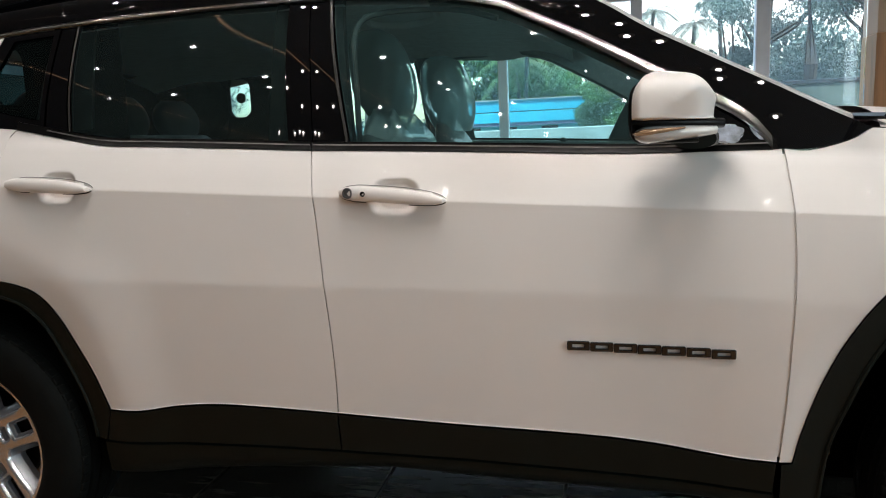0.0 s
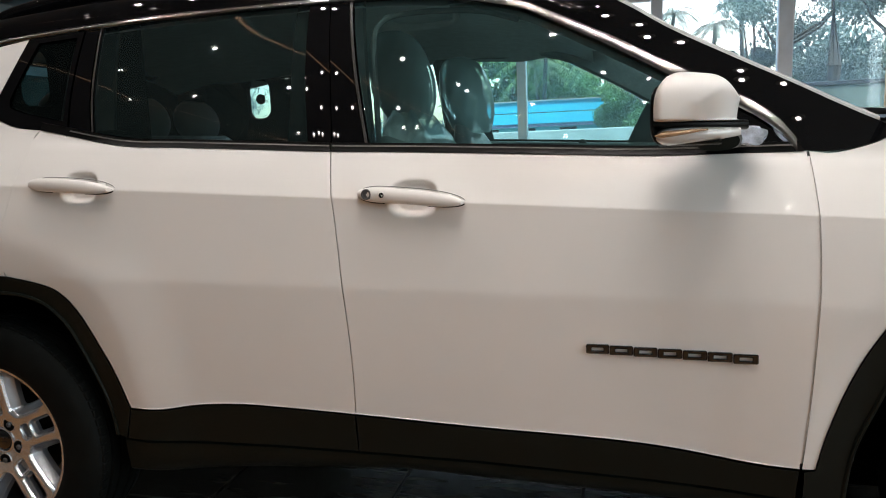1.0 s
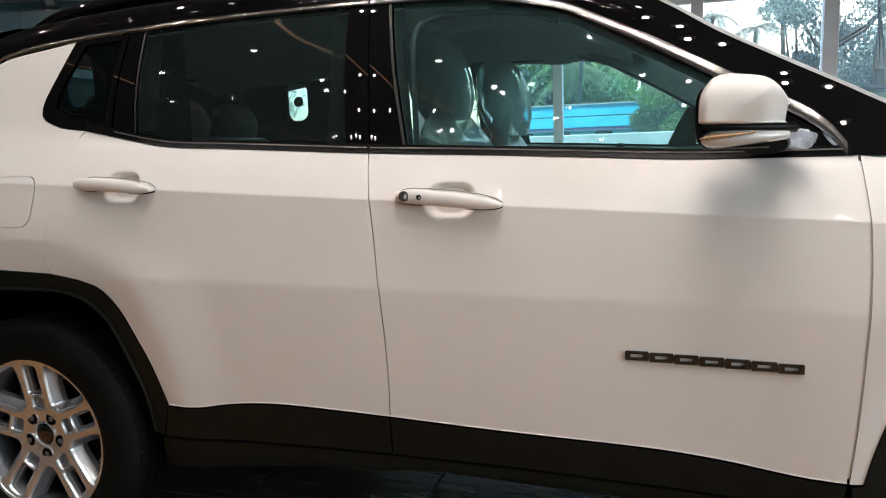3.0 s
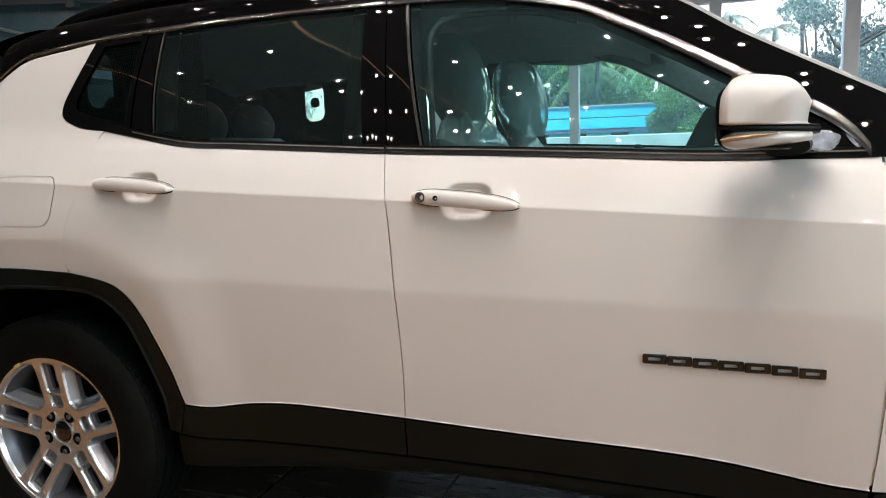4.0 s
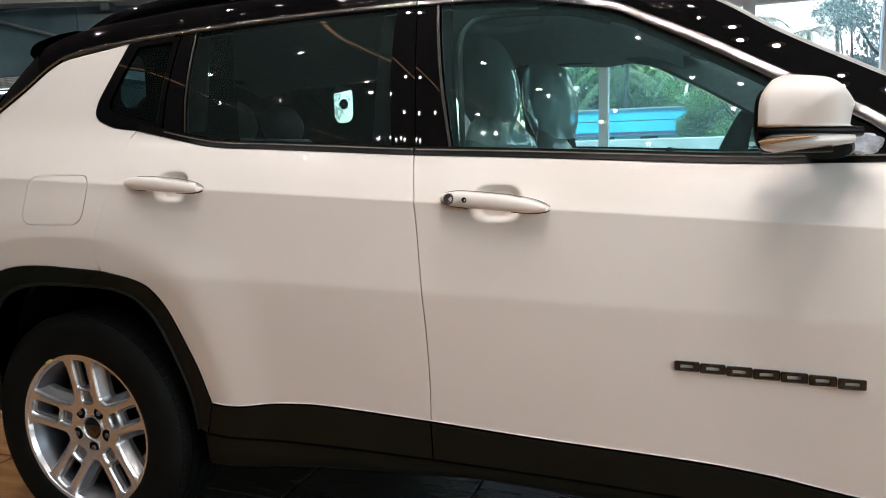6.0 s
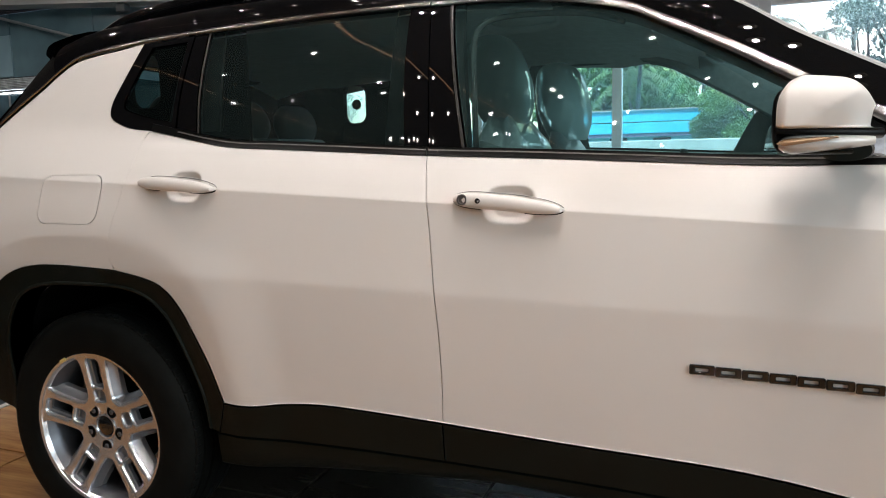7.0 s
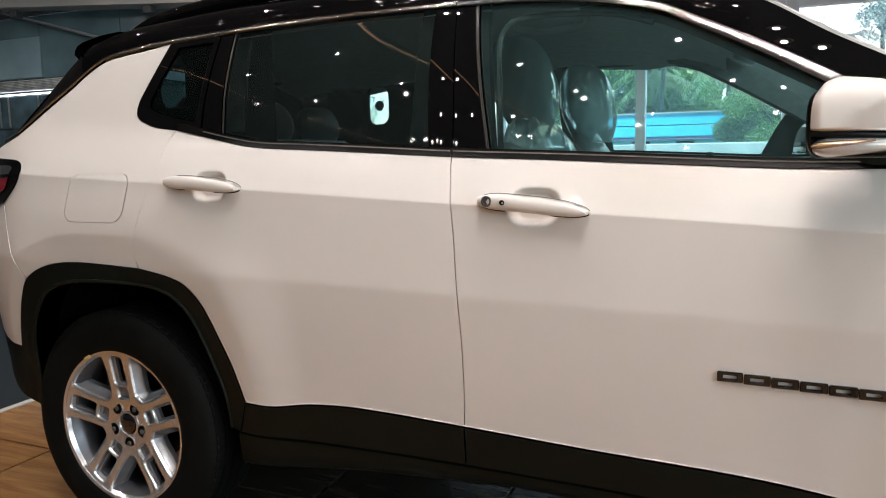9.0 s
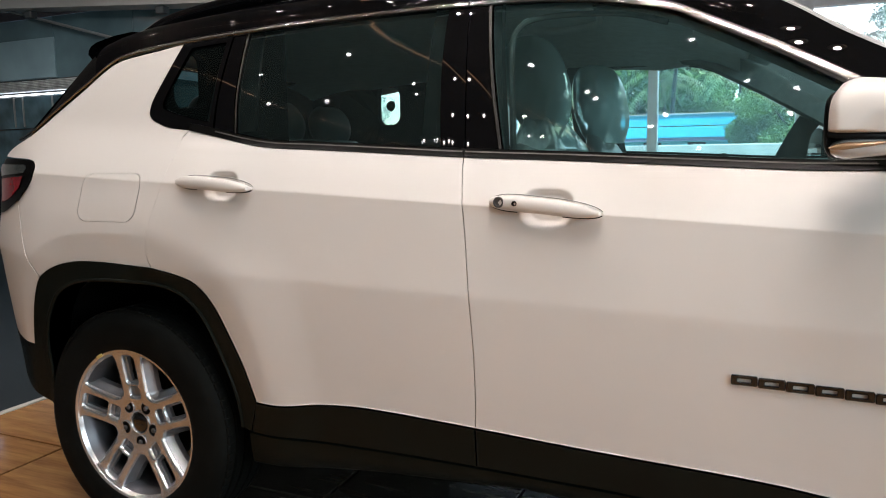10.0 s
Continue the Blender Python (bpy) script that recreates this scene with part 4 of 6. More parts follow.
mirror = part("door_mirror", blob_bm(36, 88, shell), M_WHITE, front_doors[0], "white door mirror cap", smooth=True)
band = part("mirror_band", blob_bm(10, 28, lambda s, a: (1.758 + 0.167 * s + 0.015 * (1 - s) ** 2 * (1 + math.cos(a)), MY + 0.096 * (1 - 0.35 * s**3) * power(math.cos(a), 0.55) + 0.04 * s, MZ - 0.020 - 0.006 * s + 0.009 * power(math.sin(a), 0.6))), M_RUBBER, mirror, "black mirror band", smooth=True)
lower = part("mirror_lower_cap", blob_bm(14, 28, lambda s, a: (1.758 + 0.151 * s + 0.015 * (1 - s) ** 2 * (1 + math.cos(a)), MY - 0.002 + 0.094 * (1 - 0.55 * s**2.5) * power(math.cos(a), 0.6) * min(1, 0.75 + s * 3), MZ - 0.042 + 0.004 * s + 0.018 * (1 - 0.55 * s**2) * min(1, 0.5 + s * 5) * power(math.sin(a), 0.7))), M_PEARL, mirror, "pale silver lower mirror cap", smooth=True)
bezel = blob_bm(8, 72, lambda s, a: (1.7525 + 0.007 * s + 0.30 * (0.1 + 0.1 * power(math.cos(a), 0.55)), MY + (0.082 + 0.012 * math.sin(math.pi * (0.15 + 0.6 * s))) * power(math.cos(a), 0.42), MZ - 0.004 + (0.044 + 0.010 * math.sin(math.pi * (0.15 + 0.6 * s))) * power(math.sin(a), 0.48)))
part("mirror_bezel", bezel, M_RUBBER, mirror, "black mirror rim", smooth=True)
bm = blob_bm(8, 16, lambda s, a: (1.760 + 0.088 * s, MY - 0.088 + 0.012 * math.cos(a), MZ - 0.040 + 0.008 * s + (0.008 - 0.006 * s) * min(1.0, 0.15 + 5 * s) * math.sin(a)))
part("turn_signal", bm, M_AMBER, mirror, "amber turn signal lens", smooth=True)
part("mirror_foot_cap", blob_bm(10, 24, lambda s, a: (1.775 + 0.10 * s, MY + 0.01 + 0.075 * power(math.cos(a), 0.7), MZ - 0.055 + 0.005 * power(math.sin(a), 0.7))), M_CLAD, mirror, "black mirror underside", smooth=True)
arm = blob_bm(10, 24, lambda s, a: (1.880 + 0.040 * s + 0.040 * math.cos(a), -0.965 + 0.150 * s, MZ - 0.055 + 0.010 * s + (0.018 + 0.010 * s) * power(math.sin(a), 0.8)))
part("mirror_arm", arm, M_CLAD, mirror, "black mirror arm", smooth=True)
part("mirror_arm_cover", blob_bm(14, 40, lambda s, a: (1.948 + 0.025 * math.cos(a) * (1 + 0.16 * math.sin(5 * a + 11 * s)), -0.925 + 0.06 * s, 1.121 + 0.017 * power(math.sin(a), 0.8) * (1 + 0.16 * math.sin(4 * a - 13 * s)))), M_WRAP, mirror, "pale blue arm cover in crumpled clear wrap", smooth=True)
# raised pale strip stands in for the white reflection on the mirror patch
strip_pts = [(2.004 + 0.024 * t - 0.004 * math.sin(math.pi * t), 1.133 - 0.031 * t) for t in (k / 6 for k in range(7))]
bm = grid_bm([[(x + dx, -float(width(x, z)) - 0.0012 - 0.0015 * math.sin(math.pi * (dx + 0.001) / 0.011), z) for dx in (0.0, 0.003, 0.006, 0.009)] for x, z in strip_pts])
bmesh.ops.solidify(bm, geom=bm.faces, thickness=0.0008)
part("film_strip", bm, M_WRAP, front_doors[0], "pale strip added for a reflection on the mirror patch", smooth=True)
far_mirror = mirrored(mirror, front_doors[1])
far_mirror.location.x = 0.10
for ob in list(mirror.children):
    mirrored(ob, far_mirror)

# wheels
WR = 0.348


def spoke_bm():
    """One fifth of the wheel's face: two bars with bevelled pockets; the axle runs along y."""
    from mathutils.geometry import delaunay_2d_cdt
    def arc(r, a0, a1, n):
        return [(r * math.cos(radians(a0 + (a1 - a0) * k / n)), r * math.sin(radians(a0 + (a1 - a0) * k / n))) for k in range(n + 1)]

    def face(u, v):
        return float(np.interp(math.hypot(u, v), [0.03, 0.05, 0.085, 0.13, 0.18, 0.206, 0.2285], [-0.074, -0.0775, -0.083, -0.089, -0.0955, -0.099, -0.1050]))

    side = outline([(0.0809, 0.0588), (0.0880, 0.0520), (0.098, 0.0492), (0.115, 0.0485)], [(0.115, 0.0485), (0.15, 0.0493), (0.190, 0.0520)], [(0.190, 0.0520), (0.2068, 0.0562), (0.2105, 0.0690)])
    side = side + arc(0.2228, 18.15, 36, 7)[1:]
    inner, outer = arc(0.034, -36, 36, 10), arc(0.2285, 36, -36, 24)
    mirror_side = [(u, -v) for u, v in side[::-1]]
    loop = inner + side + outer + mirror_side
    soft = [False] * len(inner) + [True] * len(side) + [False] * len(outer) + [True] * len(mirror_side)
    near, rimward = np.array(shrink(loop, 0.0085)), np.array(shrink(loop, 0.0056))
    inset = [tuple(p + (q - p) * min(1.0, max(0.0, (math.hypot(*c) - 0.185) / 0.02))) for p, q, c in zip(near, rimward, loop)]
    top = [tuple(q) if s else tuple(p) for p, q, s in zip(loop, inset, soft)]
    for i in (len(inner), len(inner) + len(side) - 1, len(loop) - len(side), len(loop) - 1):  # stay on the joints
        a = math.copysign(radians(36), loop[i][1])
        r = math.hypot(*loop[i]) + (-0.0085 if math.hypot(*loop[i]) < 0.15 else 0.0056)
        top[i] = (r * math.cos(a), r * math.sin(a))
    holes = [corners(0.122, 0.2110, -0.0225, 0.0225, 0.0115), corners(0.0800, 0.1130, -0.0190, 0.0190, 0.0080)]
    grown = [[tuple(q) for q in shrink(h, -0.0068)] for h in holes]
    rings = [top] + grown
    gx, gz = np.meshgrid(np.arange(0.04, 0.224, 0.011), np.arange(-0.13, 0.131, 0.011))
    cand = np.stack([gx.ravel(), gz.ravel()], 1)
    keep = inside(top, cand)
    for h in grown:
        keep &= ~inside(h, cand)
    cand = cand[keep]
    edge = np.vstack([np.array(r) for r in rings])
    cand = cand[np.sqrt(((cand[:, None] - edge[None]) ** 2).sum(-1)).min(1) > 0.004]
    pts, cons, n = [], [], 0
    for r in rings:
        pts += [Vector(p) for p in r]
        cons += [(n + i, n + (i + 1) % len(r)) for i in range(len(r))]
        n += len(r)
    vs, _, fs, *_ = delaunay_2d_cdt(pts + [Vector(p) for p in cand], cons, [], 0, 1e-6)
    flat = np.array([tuple(p) for p in vs])
    bm = bmesh.new()
    bv = [bm.verts.new((u, face(u, v), v)) for u, v in flat]
    for f in fs:
        mid = flat[list(f)].mean(0)
        if inside(top, mid)[0] and not any(inside(h, mid)[0] for h in grown):
            bm.faces.new([bv[i] for i in f])

    flat_faces = set(bm.faces)

    def wall(lines, closed):
        rows = [[(u, face(*base) + d, v) for (u, v), base in zip(line, lines[0][0])] for line, d in lines]
        if closed:
            rows = [r + r[:1] for r in rows]
        old = set(bm.faces)
        grid_bm(rows[:3], bm)
        flat_faces.update(set(bm.faces) - old)
        grid_bm(rows[2:], bm)

    for h, g in zip(holes, grown):
        deep = 0.024 if h is holes[0] else 0.020
        wall([(g, 0.0), (shrink(h, -0.0030), 0.0018), (h, 0.0075), (shrink(h, 0.0020), 0.0140), (shrink(h, 0.0060), 0.0165), (shrink(h, 0.0055), deep + 0.004)], True)
    u0, u1 = 0.082, 0.111
    grid_bm([[(u, -0.0665, v) for v in (-0.016, 0.016)] for u in (u0, u1)], bm)
    for s0 in (len(inner), len(inner) + len(side) + len(outer)):
        idx = range(s0, s0 + len(side))
        a, b = [top[i] for i in idx], [loop[i] for i in idx]
        slope = [[tuple(p) for p in shrink(loop, -d)[list(idx)]] for d in (0.0060, 0.0150, 0.0190)]
        wall([(a, 0.0), ([tuple(np.array(p) * 0.45 + np.array(q) * 0.55) for p, q in zip(a, b)], 0.0020), (b, 0.0085), (slope[0], 0.0200), (slope[1], 0.0290), (slope[2], 0.0420)], False)
    for f in bm.faces:
        f.material_index = 0 if f in flat_faces else 1
    bmesh.ops.remove_doubles(bm, verts=bm.verts, dist=1e-5)
    bmesh.ops.recalc_face_normals(bm, faces=bm.faces)
    if sum(f.normal.y * f.calc_area() for f in bm.faces) > 0:
        bmesh.ops.reverse_faces(bm, faces=bm.faces)
    return bm


def wheel(at, turn, flip):
    """Alloy wheel of five double spokes with its tyre; local y runs along the axle, outside at minus y."""
    prof = [(0.226, -0.100), (0.2328, -0.1082), (0.252, -0.1125), (0.285, -0.1150), (0.310, -0.1135), (0.326, -0.1075), (0.337, -0.098), (0.3435, -0.088), (0.3470, -0.074), (0.3475, -0.066), (0.3395, -0.065), (0.3395, -0.055), (0.348, -0.054), (0.348, -0.030),
            (0.340, -0.029), (0.340, -0.018), (0.348, -0.017), (0.348, 0.017), (0.340, 0.018), (0.340, 0.029), (0.348, 0.030), (0.348, 0.054), (0.3395, 0.055), (0.3395, 0.065), (0.347, 0.066), (0.3435, 0.088), (0.326, 0.1075), (0.285, 0.115), (0.236, 0.109), (0.226, 0.10)]
    place_ = Matrix.Translation(at) @ (pose(0, 0, 0, 0, 0, 180) if flip else Matrix())
    # rim: flange and barrel
    rimp = [(0.198, -0.060), (0.207, -0.080), (0.2165, -0.094), (0.2230, -0.1055), (0.2310, -0.1078), (0.2322, -0.1030), (0.227, -0.096)]
    bm = revolve_bm(rimp[2:], 96)
    bm.transform(place_)
    rim = part("wheel", bm, M_ALLOY, car, "silver alloy wheel of five double spokes", smooth=True)
    bm = revolve_bm([(0.2165, -0.094), (0.207, -0.080), (0.199, -0.062), (0.202, -0.03), (0.200, 0.06), (0.224, 0.10)], 64)
    bm.transform(place_)
    part("barrel", bm, M_BARREL, rim, "dull grey wheel barrel", smooth=True)
    bm = revolve_bm(prof, 96)
    # side blocks cut into the tread edge
    for k in range(84):
        a = 2 * math.pi * k / 84
        blk = box_bm(-0.0116, 0.0116, -0.0925, -0.068, 0.3380, 0.3474, 0.002, 1)
        blk.transform(pose(0, 0, 0, 0, math.degrees(a), 0))
        tmp = bpy.data.meshes.new("tmp")
        blk.to_mesh(tmp)
        blk.free()
        bm.from_mesh(tmp)
        bpy.data.meshes.remove(tmp)
    bm.transform(place_)
    part("tyre", bm, M_TYRE, rim, "black tyre with grooved tread", smooth=True)
    # double spokes: each fifth of the face is one casting with a long and a short pocket
    for k in range(5):
        bm = spoke_bm()
        bm.transform(Matrix.Rotation(-radians(turn + 72 * k), 4, "Y"))
        bm.transform(place_)
        fifth = part("spoke", bm, M_ALLOY, rim, smooth=True)
        fifth.data.materials.append(M_POCKET)
        fifth.data.set_sharp_from_angle(angle=radians(26))
    # hub plate, cap, nuts
    bm = revolve_bm([(0.0295, -0.066), (0.0315, -0.0770), (0.034, -0.0795), (0.0375, -0.0785), (0.039, -0.070)], 48)
    bm.transform(place_)
    part("hub", bm, M_ALLOY, rim, smooth=True)
    bm = revolve_bm([(0.001, -0.0805), (0.020, -0.0800), (0.027, -0.077), (0.0295, -0.068)], 32)
    for p, q in (((-0.015, 0.004), (0.010, 0.011)), ((-0.012, -0.008), (0.015, -0.002))):
        box_bm(p[0], q[0], -0.0818, -0.079, p[1], q[1], 0.0005, 1, bm)
    bm.transform(place_)
    part("hub_cap", bm, M_DARKCHROME, rim, "dark hub cap with a plain mark", smooth=True)
    for k in range(5):
        a = radians(turn + 36 + 72 * k)
        c = Vector((0.0585 * math.cos(a), 0, 0.0585 * math.sin(a)))
        bm = revolve_bm([(0.0215, -0.0770), (0.0210, -0.0806), (0.0190, -0.0808), (0.0180, -0.0800)], 24)
        bm.transform(Matrix.Translation(c))
        bm.transform(place_)
        part("nut_well", bm, M_ALLOY, rim, smooth=True)
        bm = revolve_bm([(0.0182, -0.0801), (0.001, -0.0799)], 24)
        bm.transform(Matrix.Translation(c))
        bm.transform(place_)
        part("well_shade", bm, M_LINER, rim)
        bm = revolve_bm([(0.001, -0.0850), (0.0052, -0.0848), (0.0074, -0.0830), (0.0076, -0.070)], 6)
        bm.transform(Matrix.Translation(c))
        bm.transform(place_)
        part("wheel_nut", bm, M_ALLOYDARK, rim)
    if not flip and at[0] < 1:
        bm = box_bm(-0.013, 0.013, -0.1105, -0.1085, 0.2245, 0.2335, 0.0006, 1)
        bm.transform(pose(0, 0, 0, 0, -28, 0))
        bm.transform(place_)
        part("rim_sticker", bm, material("yellow_sticker", (0.62, 0.46, 0.16), 0.5, vary=0.2, scale=60), rim, "small yellow paper sticker")
    # brake disc and caliper behind the spokes
    bm = revolve_bm([(0.05, -0.022), (0.075, -0.022), (0.080, -0.010), (0.145, -0.010), (0.145, 0.012), (0.08, 0.012)], 64)
    bm.transform(place_)
    part("brake_disc", bm, M_DISC, rim, smooth=True)
    bm = box_bm(0.075, 0.165, -0.035, 0.045, -0.06, 0.06, 0.012, 2)
    bm.transform(Matrix.Rotation(radians(-25), 4, "Y"))
    bm.transform(place_)
    part("brake_caliper", bm, M_DISC, rim)
    return rim


for wx in (0.0, 2.615):
    wheel((wx, -0.778, WR), 93 if wx == 0 else 60, False)
    wheel((wx, 0.778, WR), 70, True)

# wheel wells and underbody
for wx in (0.0, 2.615):
    for s in (-1, 1):
        prof = []
        for k in range(21):
            a = math.pi * k / 20
            prof.append((wx + (0.40 if wx < 1 else 0.46) * math.copysign(abs(math.cos(a)) ** 0.8, math.cos(a)), 0.375 + 0.425 * math.sin(a)))
        rows = [[(x, s * y, z) for x, z in prof] for y in (0.825, 0.78, 0.60, 0.52)]
        rows.append([(wx, s * 0.52, 0.45)] * len(prof))
        part("wheel_liner", grid_bm(rows), M_LINER, car, "black wheel arch liner")
part("underbody", box_bm(-0.70, 3.15, -0.50, 0.50, 0.21, 0.40, 0.03), M_LINER, car, "dark underbody")
for a, b in ((0.42, 2.18),):
    for s in (-1, 1):
        y0, y1 = sorted((s * 0.50, s * 0.77))
        part("floor_side", box_bm(a, b, y0, y1, 0.31, 0.43, 0.02), M_LINER, car, "dark underbody side")

# ---- inside of the car
for n, (fd, rd) in enumerate(zip(front_doors, rear_doors)):
    s = -1 if n == 0 else 1
    for parent, x0, x1 in ((rd, 0.42, 1.06), (fd, 1.10, 2.06)):
        rows = []
        for x in np.linspace(x0, x1, 12):
            zb = belt_at(x) + 0.012
            wb = float(width(x, zb, cups=False))
            rows.append([(x, s * (wb - d), z) for d, z in ((0.030, zb - 0.004), (0.045, zb), (0.085, zb - 0.006), (0.11, zb - 0.05), (0.10, zb - 0.20), (0.17, zb - 0.26), (0.17, zb - 0.33), (0.09, zb - 0.40), (0.08, 0.45))])
        part("door_trim", grid_bm(rows), M_TRIM, parent, "dark door inner trim", smooth=True)
    rows = []
    for x in np.linspace(-0.52, 0.42, 12):
        zb = 1.20 if x < 0.1 else 1.17
        wb = float(width(x, zb, cups=False))
        rows.append([(x, s * (wb - d), z) for d, z in ((0.05, zb), (0.12, zb - 0.02), (0.20, 0.98), (0.24, 0.86))])
    part("rear_trim", grid_bm(rows), M_TRIM, quarters[n], "dark load bay trim", smooth=True)
    # pillar linings
    for x0, x1, x2, x3, name in ((0.93, 1.15, 0.91, 1.09, "pillar_lining"), (0.27, 0.44, 0.28, 0.40, "pillar_lining")):
        rows = []
        for t in np.linspace(0, 1, 6):
            xa, xb = x0 + (x2 - x0) * t, x1 + (x3 - x1) * t
            za, zb_ = (belt_at(max(xa, 0.17)), chrome_at(max(xa, -0.15)))
            z = za + (zb_ - za) * t
            rows.append([(x, s * (float(width(x, z, cups=False)) - d), z) for x, d in ((xa, 0.022), (xa + 0.02, 0.055), (xb - 0.02, 0.055), (xb, 0.022))])
        part(name, grid_bm(rows), M_PILLAR, car, "dark pillar lining", smooth=True)
    # front pillar lining
    rows = []
    for x, z in spline([(1.30, 1.475), (1.46, 1.440), (1.55, 1.400), (1.68, 1.33), (1.80, 1.262), (1.92, 1.19), (2.0, 1.135)], 3):
        w0 = float(width(x, z, cups=False))
        rows.append([(x, s * (w0 - d), z + h) for d, h in (((0.018, -0.008), (0.05, -0.022), (0.09, -0.002), (0.10, 0.035), (0.105, 0.06), (0.12, 0.075)) if s < 0 else ((0.018, 0.022), (0.05, 0.014), (0.09, 0.022), (0.10, 0.05), (0.11, 0.09), (0.13, 0.15)))])
    part("pillar_lining", grid_bm(rows), M_PILLARCLOTH, car, "dark front pillar lining", smooth=True)
# dark corner trim and lock knob of the far front door
me_ = side_mesh("corner_trim", outline([(1.730, 1.098), (1.850, 1.094)], [(1.850, 1.094), (1.862, 1.185), (1.895, 1.235)], [(1.895, 1.235), (1.815, 1.262)], [(1.815, 1.262), (1.785, 1.21), (1.730, 1.098)]), proud=-0.03, lip=0.02, flip=True)
me_.materials.append(M_PILLAR)
corner = new("corner_trim", me_)
corner.parent = front_doors[1]
bm = revolve_bm([(0.001, -0.016), (0.012, -0.012), (0.019, 0.0), (0.020, 0.014)], 16)
bm.transform(pose(1.545, 0.775, 1.108, -90))
part("lock_knob", bm, M_PILLAR, front_doors[1], "black lock knob", smooth=True)
# rounded inner frames of the front door windows
for n, fd in enumerate(front_doors):
    s = -1 if n == 0 else 1
    pts = [(1.150, 1.13), (1.135, 1.25), (1.118, 1.38), (1.128, 1.425), (1.165, 1.446), (1.26, 1.450), (1.38, 1.440), (1.47, 1.412)]
    if n:
        pts = [(1.06, 1.13), (1.06, 1.25), (1.055, 1.40), (1.07, 1.460), (1.11, 1.476), (1.24, 1.478), (1.34, 1.482), (1.42, 1.490)]
    line = [(x, s * (float(width(x, z, cups=False)) - 0.045), z) for x, z in spline(pts, 5)]
    part("inner_frame", tube_bm(line, 0.007, 8), M_TRIM, fd, "grey inner window frame", smooth=True)
# lining round the quarter windows, with a rounded opening
for s in (-1, 1):
    hole = corners(0.030, 0.158, 1.280, 1.432, 0.036) if s < 0 else corners(0.012, 0.130, 1.278, 1.450, 0.042, 8)
    x0, x1, z0, z1 = -0.35, 0.44, 1.10, 1.482
    rim_ = [(x0 + (x1 - x0) * k / 12, z0) for k in range(12)] + [(x1, z0 + (z1 - z0) * k / 6) for k in range(6)] + [(x1 + (x0 - x1) * k / 12, z1) for k in range(12)] + [(x0, z1 + (z0 - z1) * k / 6) for k in range(6)]
    rim_ = [(x, min(z, chrome_at(max(x, -0.02)) + 0.01) if x < 0.3 else z) for x, z in rim_]
    rings = [rim_, [tuple(p) for p in shrink(hole, -0.005)]]
    pts = [Vector(p) for r in rings for p in r]
    cons = [(i, (i + 1) % len(rim_)) for i in range(len(rim_))] + [(len(rim_) + i, len(rim_) + (i + 1) % len(hole)) for i in range(len(hole))]
    from mathutils.geometry import delaunay_2d_cdt
    vs, _, fs, *_ = delaunay_2d_cdt(pts, cons, [], 0, 1e-6)
    bm = bmesh.new()
    bv = [bm.verts.new((v[0], s * (0.66 - 0.07 * min(1, max(0, -0.01 - v[0]) / 0.10)), v[1])) for v in vs]
    for f in fs:
        c = np.mean([tuple(vs[i]) for i in f], axis=0)
        if not inside(rings[1], c)[0]:
            bm.faces.new([bv[i] for i in f])
    grid_bm([[(x, s * y, z) for x, z in r + r[:1]] for r, y in ((rings[1], 0.66), (hole, 0.663), (hole, 0.70))], bm)
    part("quarter_lining", bm, M_LINER, car, "dark lining with a rounded window opening")
# tailgate lining, and an added panel blocking the bright view through the rear window
part("tailgate_lining", box_bm(-0.39, -0.36, -0.60, 0.60, 0.75, 1.15, 0.01), M_LINER, car, "dark tailgate lining")
part("parcel_blind", box_bm(-0.322, -0.305, 0.02, 0.60, 1.15, 1.480, 0.006), M_LINER, car, "added dark panel that blocks the bright view behind")
# headliner
rows = []
for x in np.linspace(-0.31, 1.60, 26):
    z0 = chrome_at(max(x, -0.1)) - 0.022 + 0.050 * float(sstep(1.28, 1.50, x))
    w0 = float(width(x, z0, cups=False)) - 0.02 - 0.8 * max(0.0, -0.12 - x)
    zt = roof_height(x) - 0.055
    rows.append([(x, y, z0 + (zt - z0) * (1 - abs(y / w0) ** 2.6)) for y in np.linspace(-w0, w0, 19)])
part("headliner", grid_bm(rows), M_LINING, car, "dark cloth headliner", smooth=True)
# header over the windscreen and the folded sun visors
rows = [[(x + 0.05 * (1 - (y / 0.62) ** 2), y, z) for y in np.linspace(-0.62, 0.62, 15)] for x, z in ((1.44, 1.520), (1.52, 1.506), (1.60, 1.482), (1.66, 1.455), (1.69, 1.442))]
part("windscreen_header", grid_bm(rows), M_LINING, car, "dark lining above the windscreen", smooth=True)
for s in (-1, 1):
    visor = box_bm(-0.085, 0.085, -0.205, 0.205, -0.011, 0.011, 0.010, 3)
    visor.transform(pose(1.545, s * 0.33, 1.492, 0, 15, 0))
    part("sun_visor", visor, M_LINING, car, "dark folded sun visor", smooth=True)
# grab handle over the near front door
gx = 1.22
pts = [(gx - 0.09, -0.63, 1.452), (gx - 0.08, -0.61, 1.432), (gx, -0.605, 1.424), (gx + 0.08, -0.61, 1.432), (gx + 0.09, -0.63, 1.452)]
part("grab_handle", tube_bm(spline(pts, 4), 0.009, 8), M_LINING, car, smooth=True)
